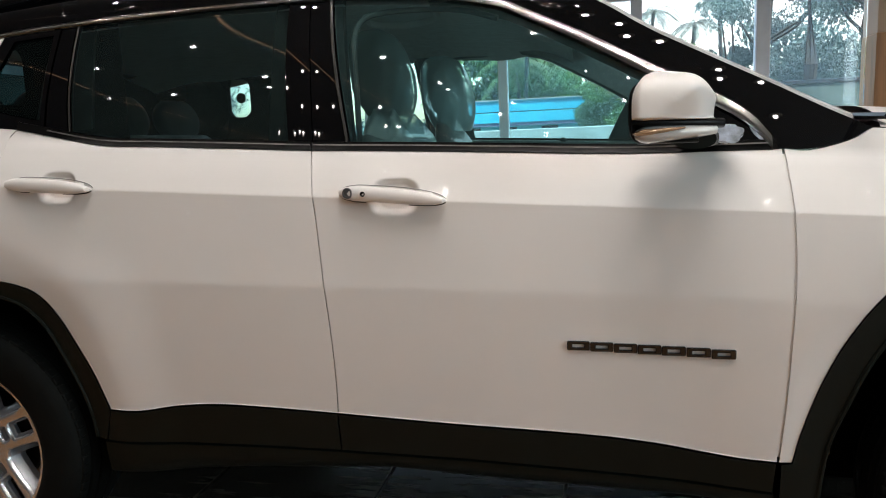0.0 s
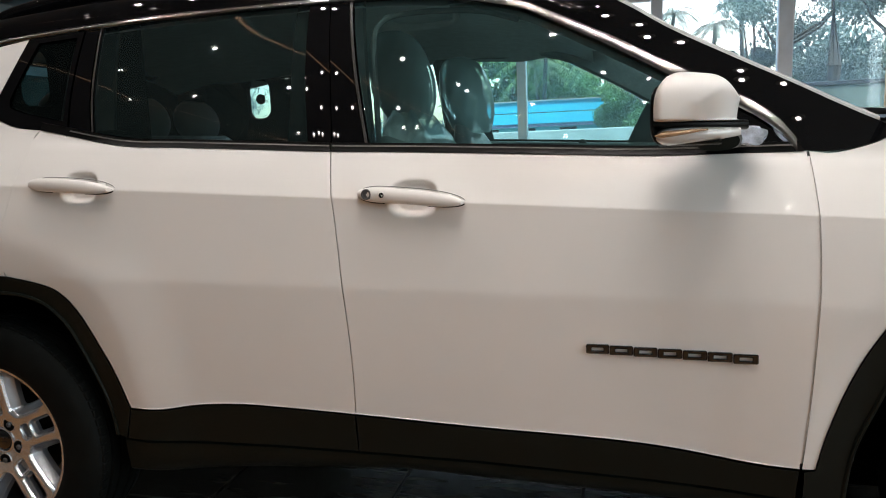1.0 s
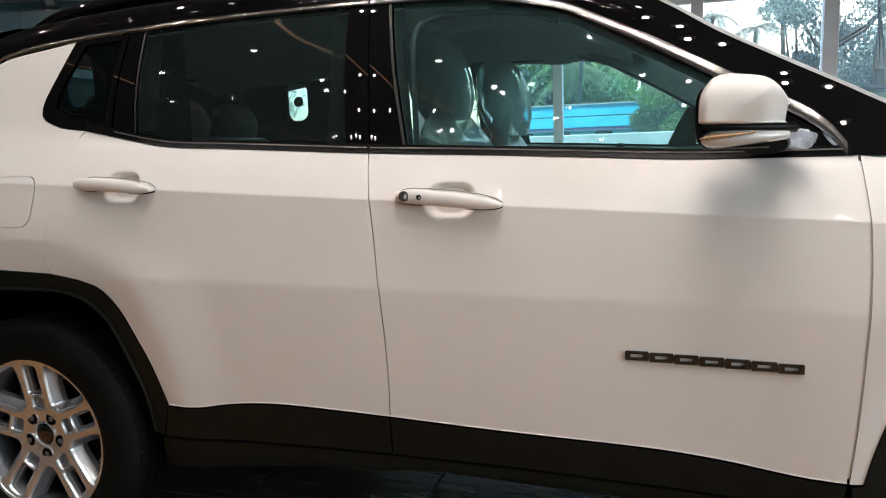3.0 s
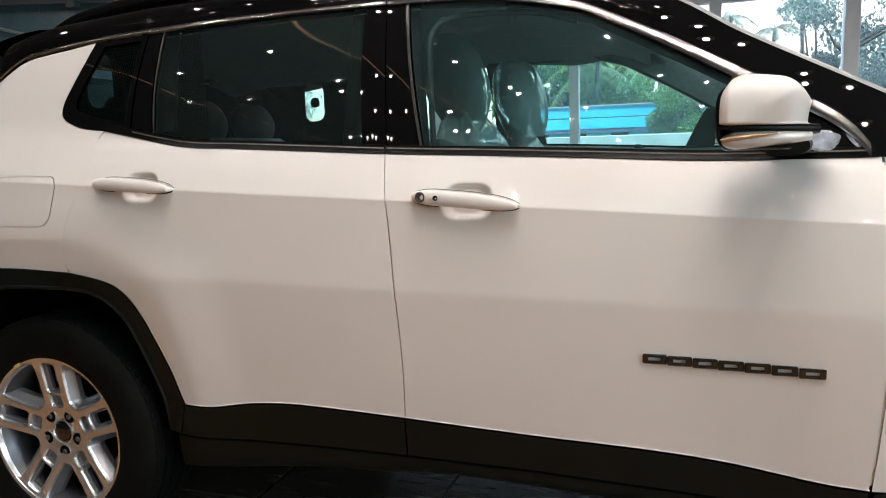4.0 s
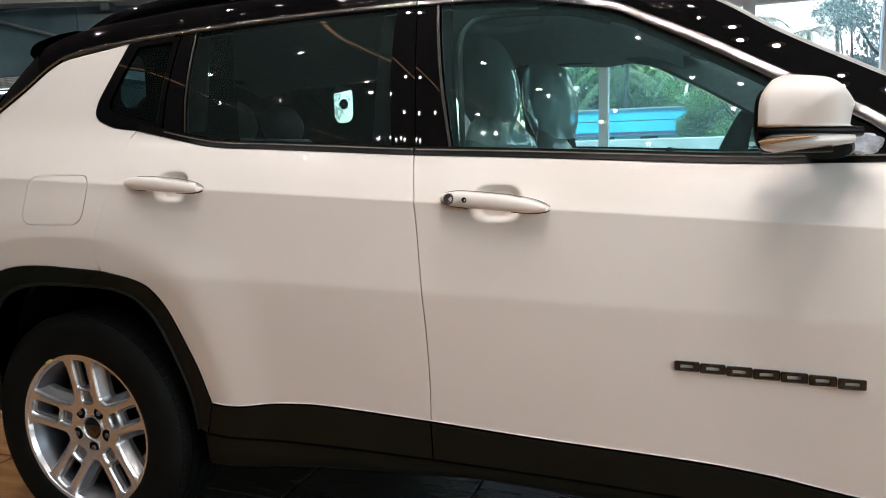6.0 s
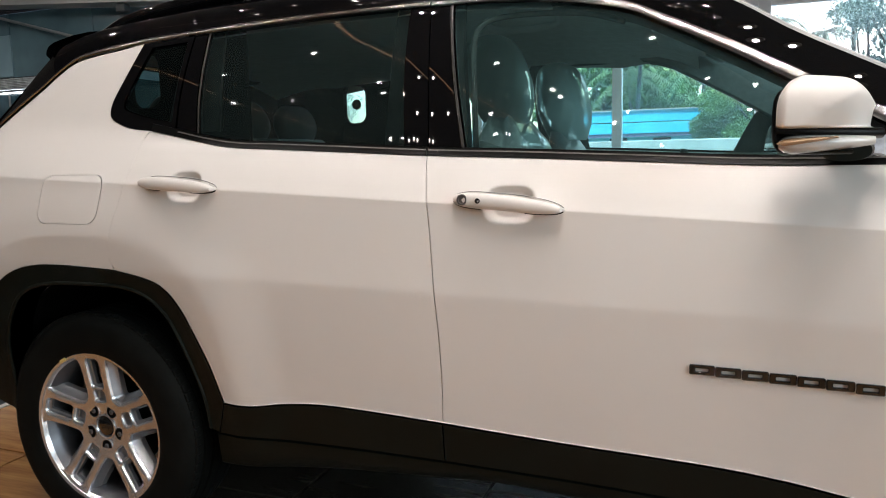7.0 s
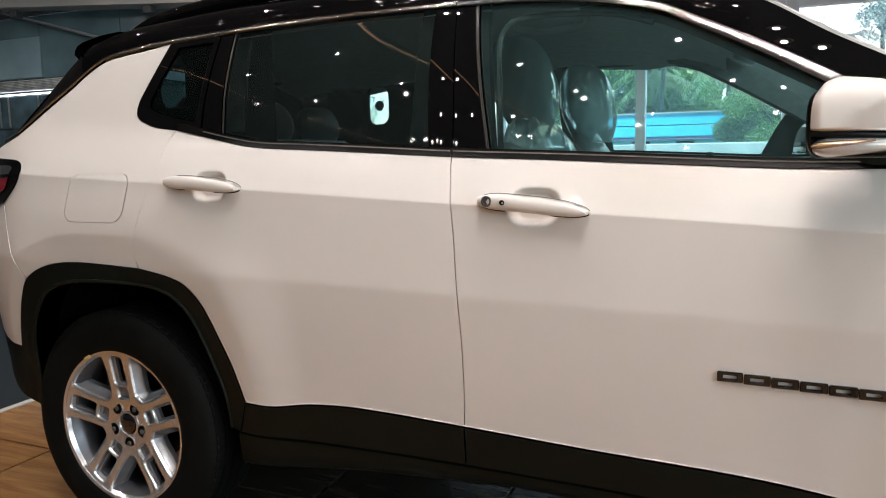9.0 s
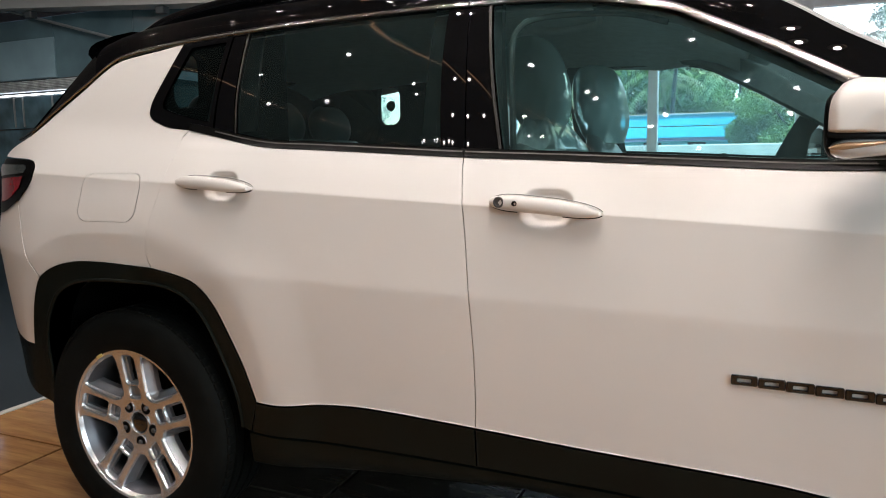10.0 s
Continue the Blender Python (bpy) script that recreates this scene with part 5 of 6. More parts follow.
# cabin floor, dashboard, wheel
part("cabin_floor", box_bm(-0.55, 2.2, -0.76, 0.76, 0.40, 0.44), M_TRIM, car)
rows = [[(x, y, z + 0.02 * math.sin(3 * y + 1)) for y in np.linspace(-0.74, 0.74, 15)] for x, z in ((1.66, 0.62), (1.66, 0.84), (1.68, 0.97), (1.74, 1.035), (1.86, 1.055), (2.05, 1.065), (2.22, 1.085))]
part("dashboard", grid_bm(rows), M_TRIM, car, "black dashboard", smooth=True)
sw = revolve_bm([(0.185 + 0.015 * math.cos(a), 0.015 * math.sin(a)) for a in (2 * math.pi * k / 10 for k in range(10))], 40, closed=True)
box_bm(-0.18, 0.18, -0.012, 0.012, -0.022, 0.022, 0.006, 1, sw)
box_bm(-0.06, 0.06, -0.025, 0.02, -0.06, 0.06, 0.015, 2, sw)
sw.transform(pose(1.46, -0.36, 0.935, 0, 0, 90) @ pose(0, 0, 0, -24, 0, 0))
part("steering_wheel", sw, M_TRIM, car, "black steering wheel", smooth=True)


def seat(x, y, wide, top, loose, crumple, bag=1.0):
    """A front seat: cushion, leaning backrest, headrest on two posts, crumpled clear film over its head."""
    def cushion(s, a):
        r = (math.sin(math.pi * (0.04 + 0.92 * s))) ** 0.28
        return (x + 0.05 + 0.52 * s, y + wide * r * power(math.cos(a), 0.5), 0.66 + 0.03 * s + 0.085 * r * power(math.sin(a), 0.6))
    base = part("front_seat", blob_bm(16, 28, cushion), M_SEAT, car, "black leather front seat in clear plastic", smooth=True)

    def back(s, a):
        r = min(1, 0.45 + 2.2 * s, 0.25 + 3.4 * (1 - s)) ** 0.7
        wid = wide * (0.98 - 0.16 * max(0, s - 0.55) / 0.45) * r
        return (x + 0.11 - 0.19 * s + 0.062 * r * power(math.sin(a), 0.6) * (1 - 0.25 * s), y + wid * power(math.cos(a), 0.5), 0.66 + (top - 0.66) * s)
    part("backrest", blob_bm(22, 28, back), M_SEAT, base, smooth=True)

    def head(s, a):
        r = (math.sin(math.pi * (0.06 + 0.88 * s))) ** 0.30
        return (x - 0.045 - 0.035 * s + 0.066 * r * power(math.sin(a), 0.7), y + 0.140 * r * power(math.cos(a), 0.6), 1.213 + 0.205 * s)
    part("headrest", blob_bm(16, 28, head), M_SEAT, base, smooth=True)
    for side in (-0.06, 0.06):
        part("headrest_post", tube_bm([(x - 0.06, y + side, top - 0.05), (x - 0.055, y + side, 1.235)], 0.006, 8), M_CHROME, base, "bright headrest post", smooth=True)

    def wrap(s, a):
        # a loose bag, gathered below the headrest
        r = (math.sin(math.pi * (0.10 + 0.895 * s))) ** 0.24 * (1 - loose * max(0.0, 0.45 - s) ** 1.6)
        k = 1 + crumple * (0.040 * math.sin(5 * a + 7 * s) + 0.040 * math.sin(3 * a - 12 * s) + 0.030 * math.sin(11 * a + 15 * s + 1) * (1.2 - s))
        return (x - 0.042 - 0.040 * s + 0.080 * bag * r * k * power(math.sin(a), 0.8), y + 0.150 * bag * r * k * power(math.cos(a), 0.7), 1.165 + 0.285 * s)
    part("plastic_wrap", blob_bm(30, 64, wrap), M_FILM, base, "crumpled clear plastic wrap", smooth=True)

    def shoulders(s, a):
        r = min(1, 0.55 + 2.2 * s, 0.40 + 3.0 * (1 - s)) ** 0.7
        k = 1 + 0.05 * math.sin(9 * a + 8 * s) + 0.04 * math.sin(4 * a - 15 * s)
        return (x + 0.075 - 0.12 * s + 0.074 * r * k * power(math.sin(a), 0.7), y + wide * (1.02 - 0.14 * s) * r * power(math.cos(a), 0.5), 0.86 + (top + 0.028 - 0.86) * s + 0.012 * math.sin(6 * a) * s)
    if y < 0:
        part("shoulder_wrap", blob_bm(20, 56, shoulders), M_FILM, base, "crumpled clear plastic wrap", smooth=True)
    return base


seat(1.152, -0.37, 0.25, 1.190, 1.7, 0.55)
seat(1.185, 0.37, 0.27, 1.235, 0.5, 0.30, 1.16)
# rear bench
bench = part("rear_seat", blob_bm(12, 28, lambda s, a: (0.10 + 0.50 * s, 0.62 * power(math.cos(a), 0.35), 0.68 + 0.09 * (math.sin(math.pi * (0.05 + 0.9 * s))) ** 0.3 * power(math.sin(a), 0.6))), M_SEAT, car, "black leather rear bench", smooth=True)
part("backrest", blob_bm(14, 28, lambda s, a: (0.14 - 0.17 * s + 0.06 * power(math.sin(a), 0.6), 0.61 * min(1, 0.6 + (1 - s) * 3) ** 0.5 * power(math.cos(a), 0.3), 0.70 + 0.50 * s)), M_SEAT, bench, smooth=True)
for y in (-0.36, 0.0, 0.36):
    part("headrest", blob_bm(12, 22, lambda s, a, y=y: (-0.055 - 0.02 * s + 0.05 * (math.sin(math.pi * (0.06 + 0.88 * s))) ** 0.4 * power(math.sin(a), 0.7), y + 0.135 * (math.sin(math.pi * (0.06 + 0.88 * s))) ** 0.4 * power(math.cos(a), 0.6), 1.18 + 0.165 * s)), M_SEATSHADED, bench, smooth=True)

# ================= showroom =================


def tile_material(name, a, b, rough):
    m = bpy.data.materials.new(name)
    m.use_nodes = True
    nt = m.node_tree
    p = nt.nodes["Principled BSDF"]
    tc, mp = nt.nodes.new("ShaderNodeTexCoord"), nt.nodes.new("ShaderNodeMapping")
    mp.inputs["Scale"].default_value = (1.6, 14.0, 1.0)
    nt.links.new(tc.outputs["Object"], mp.inputs[0])
    n1, n2 = nt.nodes.new("ShaderNodeTexNoise"), nt.nodes.new("ShaderNodeTexNoise")
    n1.inputs["Scale"].default_value, n1.inputs["Detail"].default_value = 1.3, 7
    n2.inputs["Scale"].default_value, n2.inputs["Detail"].default_value = 6.0, 4
    nt.links.new(mp.outputs[0], n1.inputs["Vector"])
    nt.links.new(mp.outputs[0], n2.inputs["Vector"])
    add = nt.nodes.new("ShaderNodeMath")
    add.operation = "MULTIPLY_ADD"
    add.inputs[1].default_value = 0.35
    nt.links.new(n2.outputs[0], add.inputs[0])
    nt.links.new(n1.outputs[0], add.inputs[2])
    ramp = nt.nodes.new("ShaderNodeMapRange")
    ramp.inputs[1].default_value, ramp.inputs[2].default_value = 0.45, 0.88
    nt.links.new(add.outputs[0], ramp.inputs[0])
    info = nt.nodes.new("ShaderNodeObjectInfo")
    mix = nt.nodes.new("ShaderNodeMix")
    mix.data_type = "RGBA"
    mix.inputs[6].default_value, mix.inputs[7].default_value = (*a, 1), (*b, 1)
    nt.links.new(ramp.outputs[0], mix.inputs[0])
    hue = nt.nodes.new("ShaderNodeHueSaturation")
    mr = nt.nodes.new("ShaderNodeMapRange")
    mr.inputs[3].default_value, mr.inputs[4].default_value = 0.88, 1.12
    nt.links.new(info.outputs["Random"], mr.inputs[0])
    nt.links.new(mr.outputs[0], hue.inputs["Value"])
    nt.links.new(mix.outputs[2], hue.inputs["Color"])
    nt.links.new(hue.outputs[0], p.inputs["Base Color"])
    p.inputs["Roughness"].default_value = rough
    return m


M_WOODTILE = tile_material("wood_look_tile", (0.225, 0.098, 0.034), (0.46, 0.236, 0.085), 0.10)
# floor tile darkened to hold the shade under the car
M_SHADETILE = tile_material("black_brown_tile", (0.022, 0.020, 0.017), (0.060, 0.053, 0.042), 0.20)
M_JOINT = material("dark_joint", (0.015, 0.013, 0.012), 0.8, vary=0.3, scale=30)
M_NAVY = material("dark_blue_tile", (0.006, 0.014, 0.020), 0.3, spec=0.06, vary=0.25, scale=2.0)
M_WALL = material("grey_wall_paint", (0.42, 0.41, 0.40), 0.7, vary=0.06, scale=1.5, bump=0.1, bump_scale=200)
M_CEIL = material("ceiling_paint", (0.15, 0.145, 0.135), 0.8, vary=0.05, scale=1.0)
M_SOFFIT = material("soffit_paint", (0.62, 0.63, 0.62), 0.8, vary=0.06, scale=1.0)
M_FRAME = material("grey_aluminium", (0.78, 0.87, 0.97), 0.5, metal=0.0, vary=0.1, scale=8)
M_BLUEWALL = material("blue_grey_panel", (0.105, 0.195, 0.235), 0.2, spec=0.6, vary=0.35, scale=1.2)
M_TEALPANEL = material("dark_teal_panel", (0.055, 0.13, 0.17), 0.15, spec=0.6, vary=0.6, scale=3.0)
M_NAVYWALL = material("navy_panel", (0.008, 0.020, 0.032), 0.45, spec=0.03, vary=0.35, scale=1.2)
M_PALE = material("pale_edging", (0.55, 0.52, 0.46), 0.5, vary=0.1, scale=20)
M_WOODCOL = material("orange_wood_cladding", (0.50, 0.25, 0.10), 0.45, vary=0.3, scale=3.0, stretch=(6, 6, 0.6))
M_BEIGE = material("beige_panel", (0.60, 0.44, 0.31), 0.6, vary=0.08, scale=4)
M_LAMPGLOW = material("lamp_glow", (1.0, 0.95, 0.88), 0.4, emit=18.0)
M_TUBEGLOW = material("tube_glow", (0.86, 0.96, 1.0), 0.4, emit=1.4)
M_WARMGLOW = material("cove_glow", (1.0, 0.85, 0.70), 0.4, emit=0.10)

X0, X1, Y0, Y1 = -9.0, 7.0, -8.0, 4.5
EDGE = -1.43
floor = part("floor", box_bm(X0, X1, Y0, Y1, -0.12, -0.012), M_JOINT)
tagged(floor, "dark joint bed under the floor tiles", "floor", kind="structure")
# wood-look tiles
TX, TY, JT = 0.60, 0.60, 0.011
tile_list = []
for i in range(15):
    for j in range(-14, 9):
        x0, y0 = EDGE + 0.02 + i * TX, -0.482 + j * TY
        if y0 < Y0 or y0 + TY > Y1 + 0.5 or x0 > X1:
            continue
        tile_list.append((x0, y0))
tile_list.sort(key=lambda p: (p[0] - 0.3) ** 2 * 0.3 + (p[1] + 0.5) ** 2)
bm = box_bm(0, TX - JT, 0, TY - JT, -0.012, 0.0, 0.0015, 1)
me = bpy.data.meshes.new("tile")
bm.to_mesh(me)
bm.free()
me.materials.append(M_WOODTILE)
me_shade = me.copy()
me_shade.materials[0] = M_SHADETILE


def in_car_shade(x, y):
    """True under the car, where its shade is put into the tile colour."""
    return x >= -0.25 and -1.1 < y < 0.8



FLOOR_TILES = tile_list[:280]
bm = bmesh.new()
for x0, y0 in tile_list[280:]:
    box_bm(x0, x0 + TX - JT, y0, y0 + TY - JT, -0.012, 0.0, 0, 1, bm)
tagged(part("far_tiles", bm, M_WOODTILE, floor), "glossy wood-look tiles further off", kind="stuff")
tagged(part("floor_edging", box_bm(EDGE - 0.02, EDGE + 0.018, Y0, Y1, -0.012, 0.004, 0.002, 1), M_PALE), "pale metal edging strip of the floor", "edging", kind="structure")
tagged(part("floor_dark", box_bm(X0, EDGE - 0.022, Y0, Y1, -0.012, -0.002), M_NAVY), "glossy dark blue floor area", "floor", kind="structure")

ceiling = tagged(part("ceiling", box_bm(X0, X1, Y0, Y1, CEIL, CEIL + 0.2), M_CEIL), "painted showroom ceiling with downlights", "ceiling", kind="structure")
for nm, b in (("wall_west", (X0 - 0.2, X0, Y0, Y1, 0, CEIL)), ("wall_east", (X1, X1 + 0.2, Y0, -6.25, 0, CEIL)), ("wall_east_side", (X1, X1 + 0.2, -1.75, Y1, 0, CEIL))):
    tagged(part(nm, box_bm(*b), M_WALL), "plain grey painted showroom wall", "wall", kind="structure")

# wall behind the standing place, and an unseen window added at the front end of the room
tagged(part("wall_south", box_bm(X0, 2.1, Y0 - 0.2, Y0, 0, CEIL), M_WALL), "plain grey painted showroom wall", "wall", kind="structure")
# unseen half, darkened so the front door paint reflects a dark band
tagged(part("wall_south_dark", box_bm(2.1, X1, Y0 - 0.2, Y0, 0, CEIL), material("dark_wall_paint", (0.16, 0.165, 0.17), 0.6, vary=0.1, scale=2)), "unseen wall half darkened to shape the doors' reflection", "wall", kind="structure")
win2 = thing("window_2", "unseen wide high shop window added at the front end", "window", kind="structure", at=(X1, -4.0, 0))
part("sill_wall", box_bm(0.0, 0.2, -2.25, 2.25, 0, 1.20), M_WALL, win2)
part("lintel", box_bm(0.0, 0.2, -2.25, 2.25, 3.20, CEIL), M_WALL, win2)
for fy in (-2.25, -0.78, 0.71, 2.18):
    part("window_frame", box_bm(0.06, 0.14, fy, fy + 0.07, 1.20, 3.20, 0.004, 1), M_FRAME, win2)
for fy in (-2.18, -0.71, 0.78):
    pn = part("pane", box_bm(0.095, 0.105, fy, fy + 1.40, 1.20, 3.20), M_SHOPGLASS, win2)
    pn.visible_shadow = False
# thin warm cove lines in the ceiling
for line, wide in (([(-0.31, -1.15), (-0.35, -1.5), (-0.34, -1.9), (-0.26, -2.17), (-0.16, -2.40), (0.12, -3.02), (0.32, -3.46), (0.51, -3.76), (0.9, -4.5)], 0.018),
             ([(-2.50, -1.9), (-2.23, -2.37), (-2.08, -2.55), (-1.83, -3.20), (-1.55, -3.47), (-1.25, -3.72), (-0.92, -3.96), (-0.5, -4.25)], 0.010)):
    pts = spline(line, 5)
    bm = grid_bm([[(x - w, y, CEIL - 0.004), (x + w, y + 0.003, CEIL - 0.004)] for (x, y), w in zip(pts, np.linspace(wide, 0.006, len(pts)))])
    bmesh.ops.solidify(bm, geom=bm.faces, thickness=0.003)
    tagged(part("cove_light", bm, M_WARMGLOW), "thin warm curved cove light in the ceiling", "ceiling light", "cove lights")

# downlights
first = None
for lx, ly in LAMPS:
    if first is None:
        first = thing("downlight", "round white recessed ceiling downlight, lit", "ceiling light", "ceiling downlights", at=(lx, ly, CEIL))
        bm = revolve_bm([(0.0165, -0.008), (0.030, -0.012), (0.044, -0.010), (0.048, 0.0)], 24)
        bm.transform(pose(0, 0, 0, 90))
        part("trim_ring", bm, M_PALE, first, smooth=True)
        bm = revolve_bm([(0.001, 0.0), (0.0165, 0.0), (0.0165, -0.004)], 24)
        bm.transform(pose(0, 0, -0.006, 90))
        part("lens", bm, M_LAMPGLOW, first)
    else:
        copy_thing(first, pose(lx, ly, CEIL))

# glazed front on the far side of the car: posts, transom, panes
posts = [(-2.62, 0.10), (-0.55, 0.08), (0.80, 0.085), (2.03, 0.10), (3.10, 0.115)]
glazing = thing("window_1", "tall shop glazing in grey aluminium posts", "window", kind="structure", at=(0, 4.5, 0))
for px, pw in posts:
    b = box_bm(px - pw / 2, px + pw / 2, -0.05, 0.07, 0.0, CEIL, 0.004, 1)
    part("post", b, M_FRAME, glazing)
spans = [(a[0] + a[1] / 2, b[0] - b[1] / 2) for a, b in zip(posts, posts[1:])] + [(3.1525, 3.93)]
for a, b in spans:
    part("transom", box_bm(a, b, -0.04, 0.06, 2.315, 2.40, 0.004, 1), M_FRAME, glazing)
    part("bottom_rail", box_bm(a, b, -0.04, 0.06, 0.0, 0.10, 0.004, 1), M_FRAME, glazing)
    for z0, z1 in ((0.10, 2.315), (2.40, CEIL)):
        p = part("pane", box_bm(a, b, 0.0, 0.010, z0, z1), M_SHOPGLASS, glazing)
        p.visible_shadow = False
column = thing("column", "square column clad in orange wood with a beige top", "column", kind="structure", at=(4.12, 4.45, 0))
part("wood_cladding", box_bm(-0.185, 0.185, -0.18, 0.18, 0, 1.86, 0.006, 1), M_WOODCOL, column)
part("beige_cladding", box_bm(-0.18, 0.18, -0.175, 0.175, 1.86, CEIL, 0.004, 1), M_BEIGE, column)
tagged(part("wall_north", box_bm(4.31, X1, 4.4, 4.7, 0, CEIL), M_WALL), "plain grey painted showroom wall", "wall", kind="structure")

# blue-grey panelled wall behind the tail of the car
wall = thing("wall_blue", "glossy blue-grey panelled wall with a light strip", "wall", kind="structure", at=(0, 4.5, 0))
xs = [-9.0, -8.3, -6.92, -5.5, -4.1, -2.67]
for a, b in zip(xs, xs[1:]):
    part("panel", box_bm(a + 0.006, b - 0.006, 0.0, 0.15, 0.0, 0.985, 0.004, 1), M_NAVYWALL, wall)
    part("panel", box_bm(a + 0.006, b - 0.006, 0.0, 0.15, 1.0, 1.585, 0.004, 1), M_TEALPANEL, wall)
    # panels past -5.6 are unseen, made paler to brighten the quarter window's view
    part("panel", box_bm(a + 0.006, b - 0.006, 0.0, 0.15, 1.60, 2.03, 0.004, 1), M_TEALPANEL if a < -5.6 else M_BLUEWALL, wall)
    part("panel", box_bm(a + 0.006, b - 0.006, 0.0, 0.15, 2.25, 3.05, 0.004, 1), M_BLUEWALL, wall)
part("light_strip", box_bm(-9.0, -6.2, -0.004, 0.10, 2.054, 2.063, 0.003, 1), M_TUBEGLOW, wall, "cool white light strip")
M_RIB = material("ribbed_grey", (0.50, 0.54, 0.56), 0.25, spec=0.7, vary=0.45, scale=9, bump=0.6, bump_scale=40)
part("panel", box_bm(-5.6, -2.68, 0.0, 0.15, 2.035, 2.245, 0.004, 1), M_TEALPANEL, wall)
M_FIXTURE = material("dark_grey_fixture", (0.07, 0.085, 0.095), 0.6, vary=0.2, scale=8)
M_BRACE = material("dull_grey_brace", (0.20, 0.23, 0.24), 0.5, vary=0.2, scale=5)
for k in range(7):
    z = 2.095 + 0.021 * k
    part("rib", box_bm(-9.0, -5.6, -0.012, 0.06, z, z + 0.016, 0.003, 1), M_RIB, wall, "ribbed grey blind" if k == 0 else "")
# the bulkhead over the wall, with a slanting lower edge, the brace below it and two small dark fixtures
edge_z = [(x, 3.17 - 0.074 * (x + 7.86)) for x in (-9.0, -7.4, -5.8, -4.2, -2.68)]
bulk = grid_bm([[(x, -0.01, z), (x, -0.30, z), (x, -0.42, CEIL), (x, -0.01, CEIL)] for x, z in edge_z])
part("bulkhead", bulk, M_SOFFIT, wall, "grey painted bulkhead with a slanting edge")
part("brace", tube_bm([(-8.4, -0.12, 3.37), (-4.9, -0.12, 2.44)], 0.030, 8, flat=0.6), M_BRACE, wall, "slanting grey brace", smooth=True)
for fx, fz in ((-7.04, 3.03), (-4.80, 2.885)):
    part("dark_fixture", box_bm(fx - 0.065, fx + 0.065, -0.26, -0.16, fz - 0.04, fz + 0.05, 0.014, 2), M_FIXTURE, wall, "small dark wall fixture")
M_POSTER = material("pale_blue_panel", (0.20, 0.33, 0.39), 0.3, vary=0.25, scale=1.6)
part("pale_panel", box_bm(-8.05, -6.90, -0.02, 0.01, 2.26, 2.78, 0.003, 1), M_POSTER, wall, "pale blue display panel")
for vx in (-7.78, -7.60, -7.02):
    part("panel_rod", box_bm(vx, vx + 0.012, -0.03, -0.01, 1.62, 2.02), M_BRACE, wall)
part("backing", box_bm(-9.0, -2.68, 0.15, 0.22, 0, CEIL), M_JOINT, wall)

# ================= outdoors =================
M_GROUND = material("outdoor_ground", (0.16, 0.15, 0.13), 0.9, vary=0.4, scale=0.6, bump=0.4, bump_scale=8)
M_CYAN = material("cyan_sheet", (0.015, 0.42, 0.62), 0.45, vary=0.12, scale=1.0)
M_CYANPALE = material("pale_cyan_paint", (0.10, 0.50, 0.60), 0.6, vary=0.15, scale=1.5)
M_PURPLE = material("shaded_band_paint", (0.12, 0.15, 0.26), 0.6, vary=0.15, scale=2)
M_LOWWALL = material("whitewashed_wall", (0.35, 0.385, 0.37), 0.8, vary=0.2, scale=1.5, bump=0.2, bump_scale=20)
M_BARK = material("bark", (0.055, 0.055, 0.048), 0.9, vary=0.5, scale=6, bump=0.8, bump_scale=20)
M_LEAF = material("leaf_green", (0.105, 0.215, 0.036), 0.5, vary=0.6, scale=0.9, other=(0.035, 0.09, 0.018))
M_LEAF2 = material("leaf_bluegreen", (0.13, 0.21, 0.19), 0.6, vary=0.7, scale=0.35, other=(0.035, 0.065, 0.065))
M_PALM = material("palm_green", (0.09, 0.16, 0.035), 0.5, vary=0.4, scale=1.5, other=(0.03, 0.08, 0.02))
# palm green darkened for the palms that stand as silhouettes against the sky
M_PALMFAR = material("palm_dark_green", (0.035, 0.065, 0.045), 0.6, vary=0.5, scale=1.5, other=(0.012, 0.03, 0.02))
M_WIN = material("dark_window", (0.02, 0.03, 0.04), 0.1, vary=0.2, scale=2)

bm = bmesh.new()
bmesh.ops.create_grid(bm, x_segments=8, y_segments=8, size=600, matrix=Matrix.Translation((0, 604.75, -0.10)))
tagged(part("ground", bm, M_GROUND), "bare ground outside the showroom", "ground", kind="structure")
tagged(part("boundary_wall", box_bm(-14, 2.6, 16.0, 16.2, -0.1, 1.335, 0.02, 1), M_LOWWALL), "low whitewashed boundary wall", "wall", kind="structure")
# mottled greens stand in for the foliage below the rail
M_GREYWALL = material("weathered_wall", (0.11, 0.155, 0.135), 0.9, vary=0.6, scale=1.6, other=(0.03, 0.055, 0.045), bump=0.4, bump_scale=12)
tagged(part("boundary_rail", box_bm(2.7, 16, 12.0, 12.15, -0.1, 1.88, 0.02, 1), M_GREYWALL), "low mottled grey-green boundary wall below the trees", "wall", kind="structure")
tagged(part("boundary_coping", box_bm(2.68, 16, 11.97, 12.18, 1.88, 1.95, 0.01, 1), M_WIN), "dark coping on the low boundary wall", "wall", kind="structure")

hut = thing("roadside_shop", "low roadside shop with a bright cyan fascia", "building", at=(0, 36, -0.1))
part("wall", box_bm(-6.4, 1.3, 0.5, 6.0, 0, 2.2), M_CYANPALE, hut)
for z0, z1 in ((2.02, 2.55), (2.60, 3.16)):
    part("fascia_panel", box_bm(-6.4, 1.34, -0.6, -0.5, z0, z1, 0.01, 1), M_CYAN, hut, "bright cyan fascia")
    b = box_bm(0.0, 0.08, 0.0, 3.2, z0, z1, 0.01, 1)
    b.transform(pose(1.32, -0.5, 0, 0, 0, -12))
    part("fascia_return", b, M_CYAN, hut)
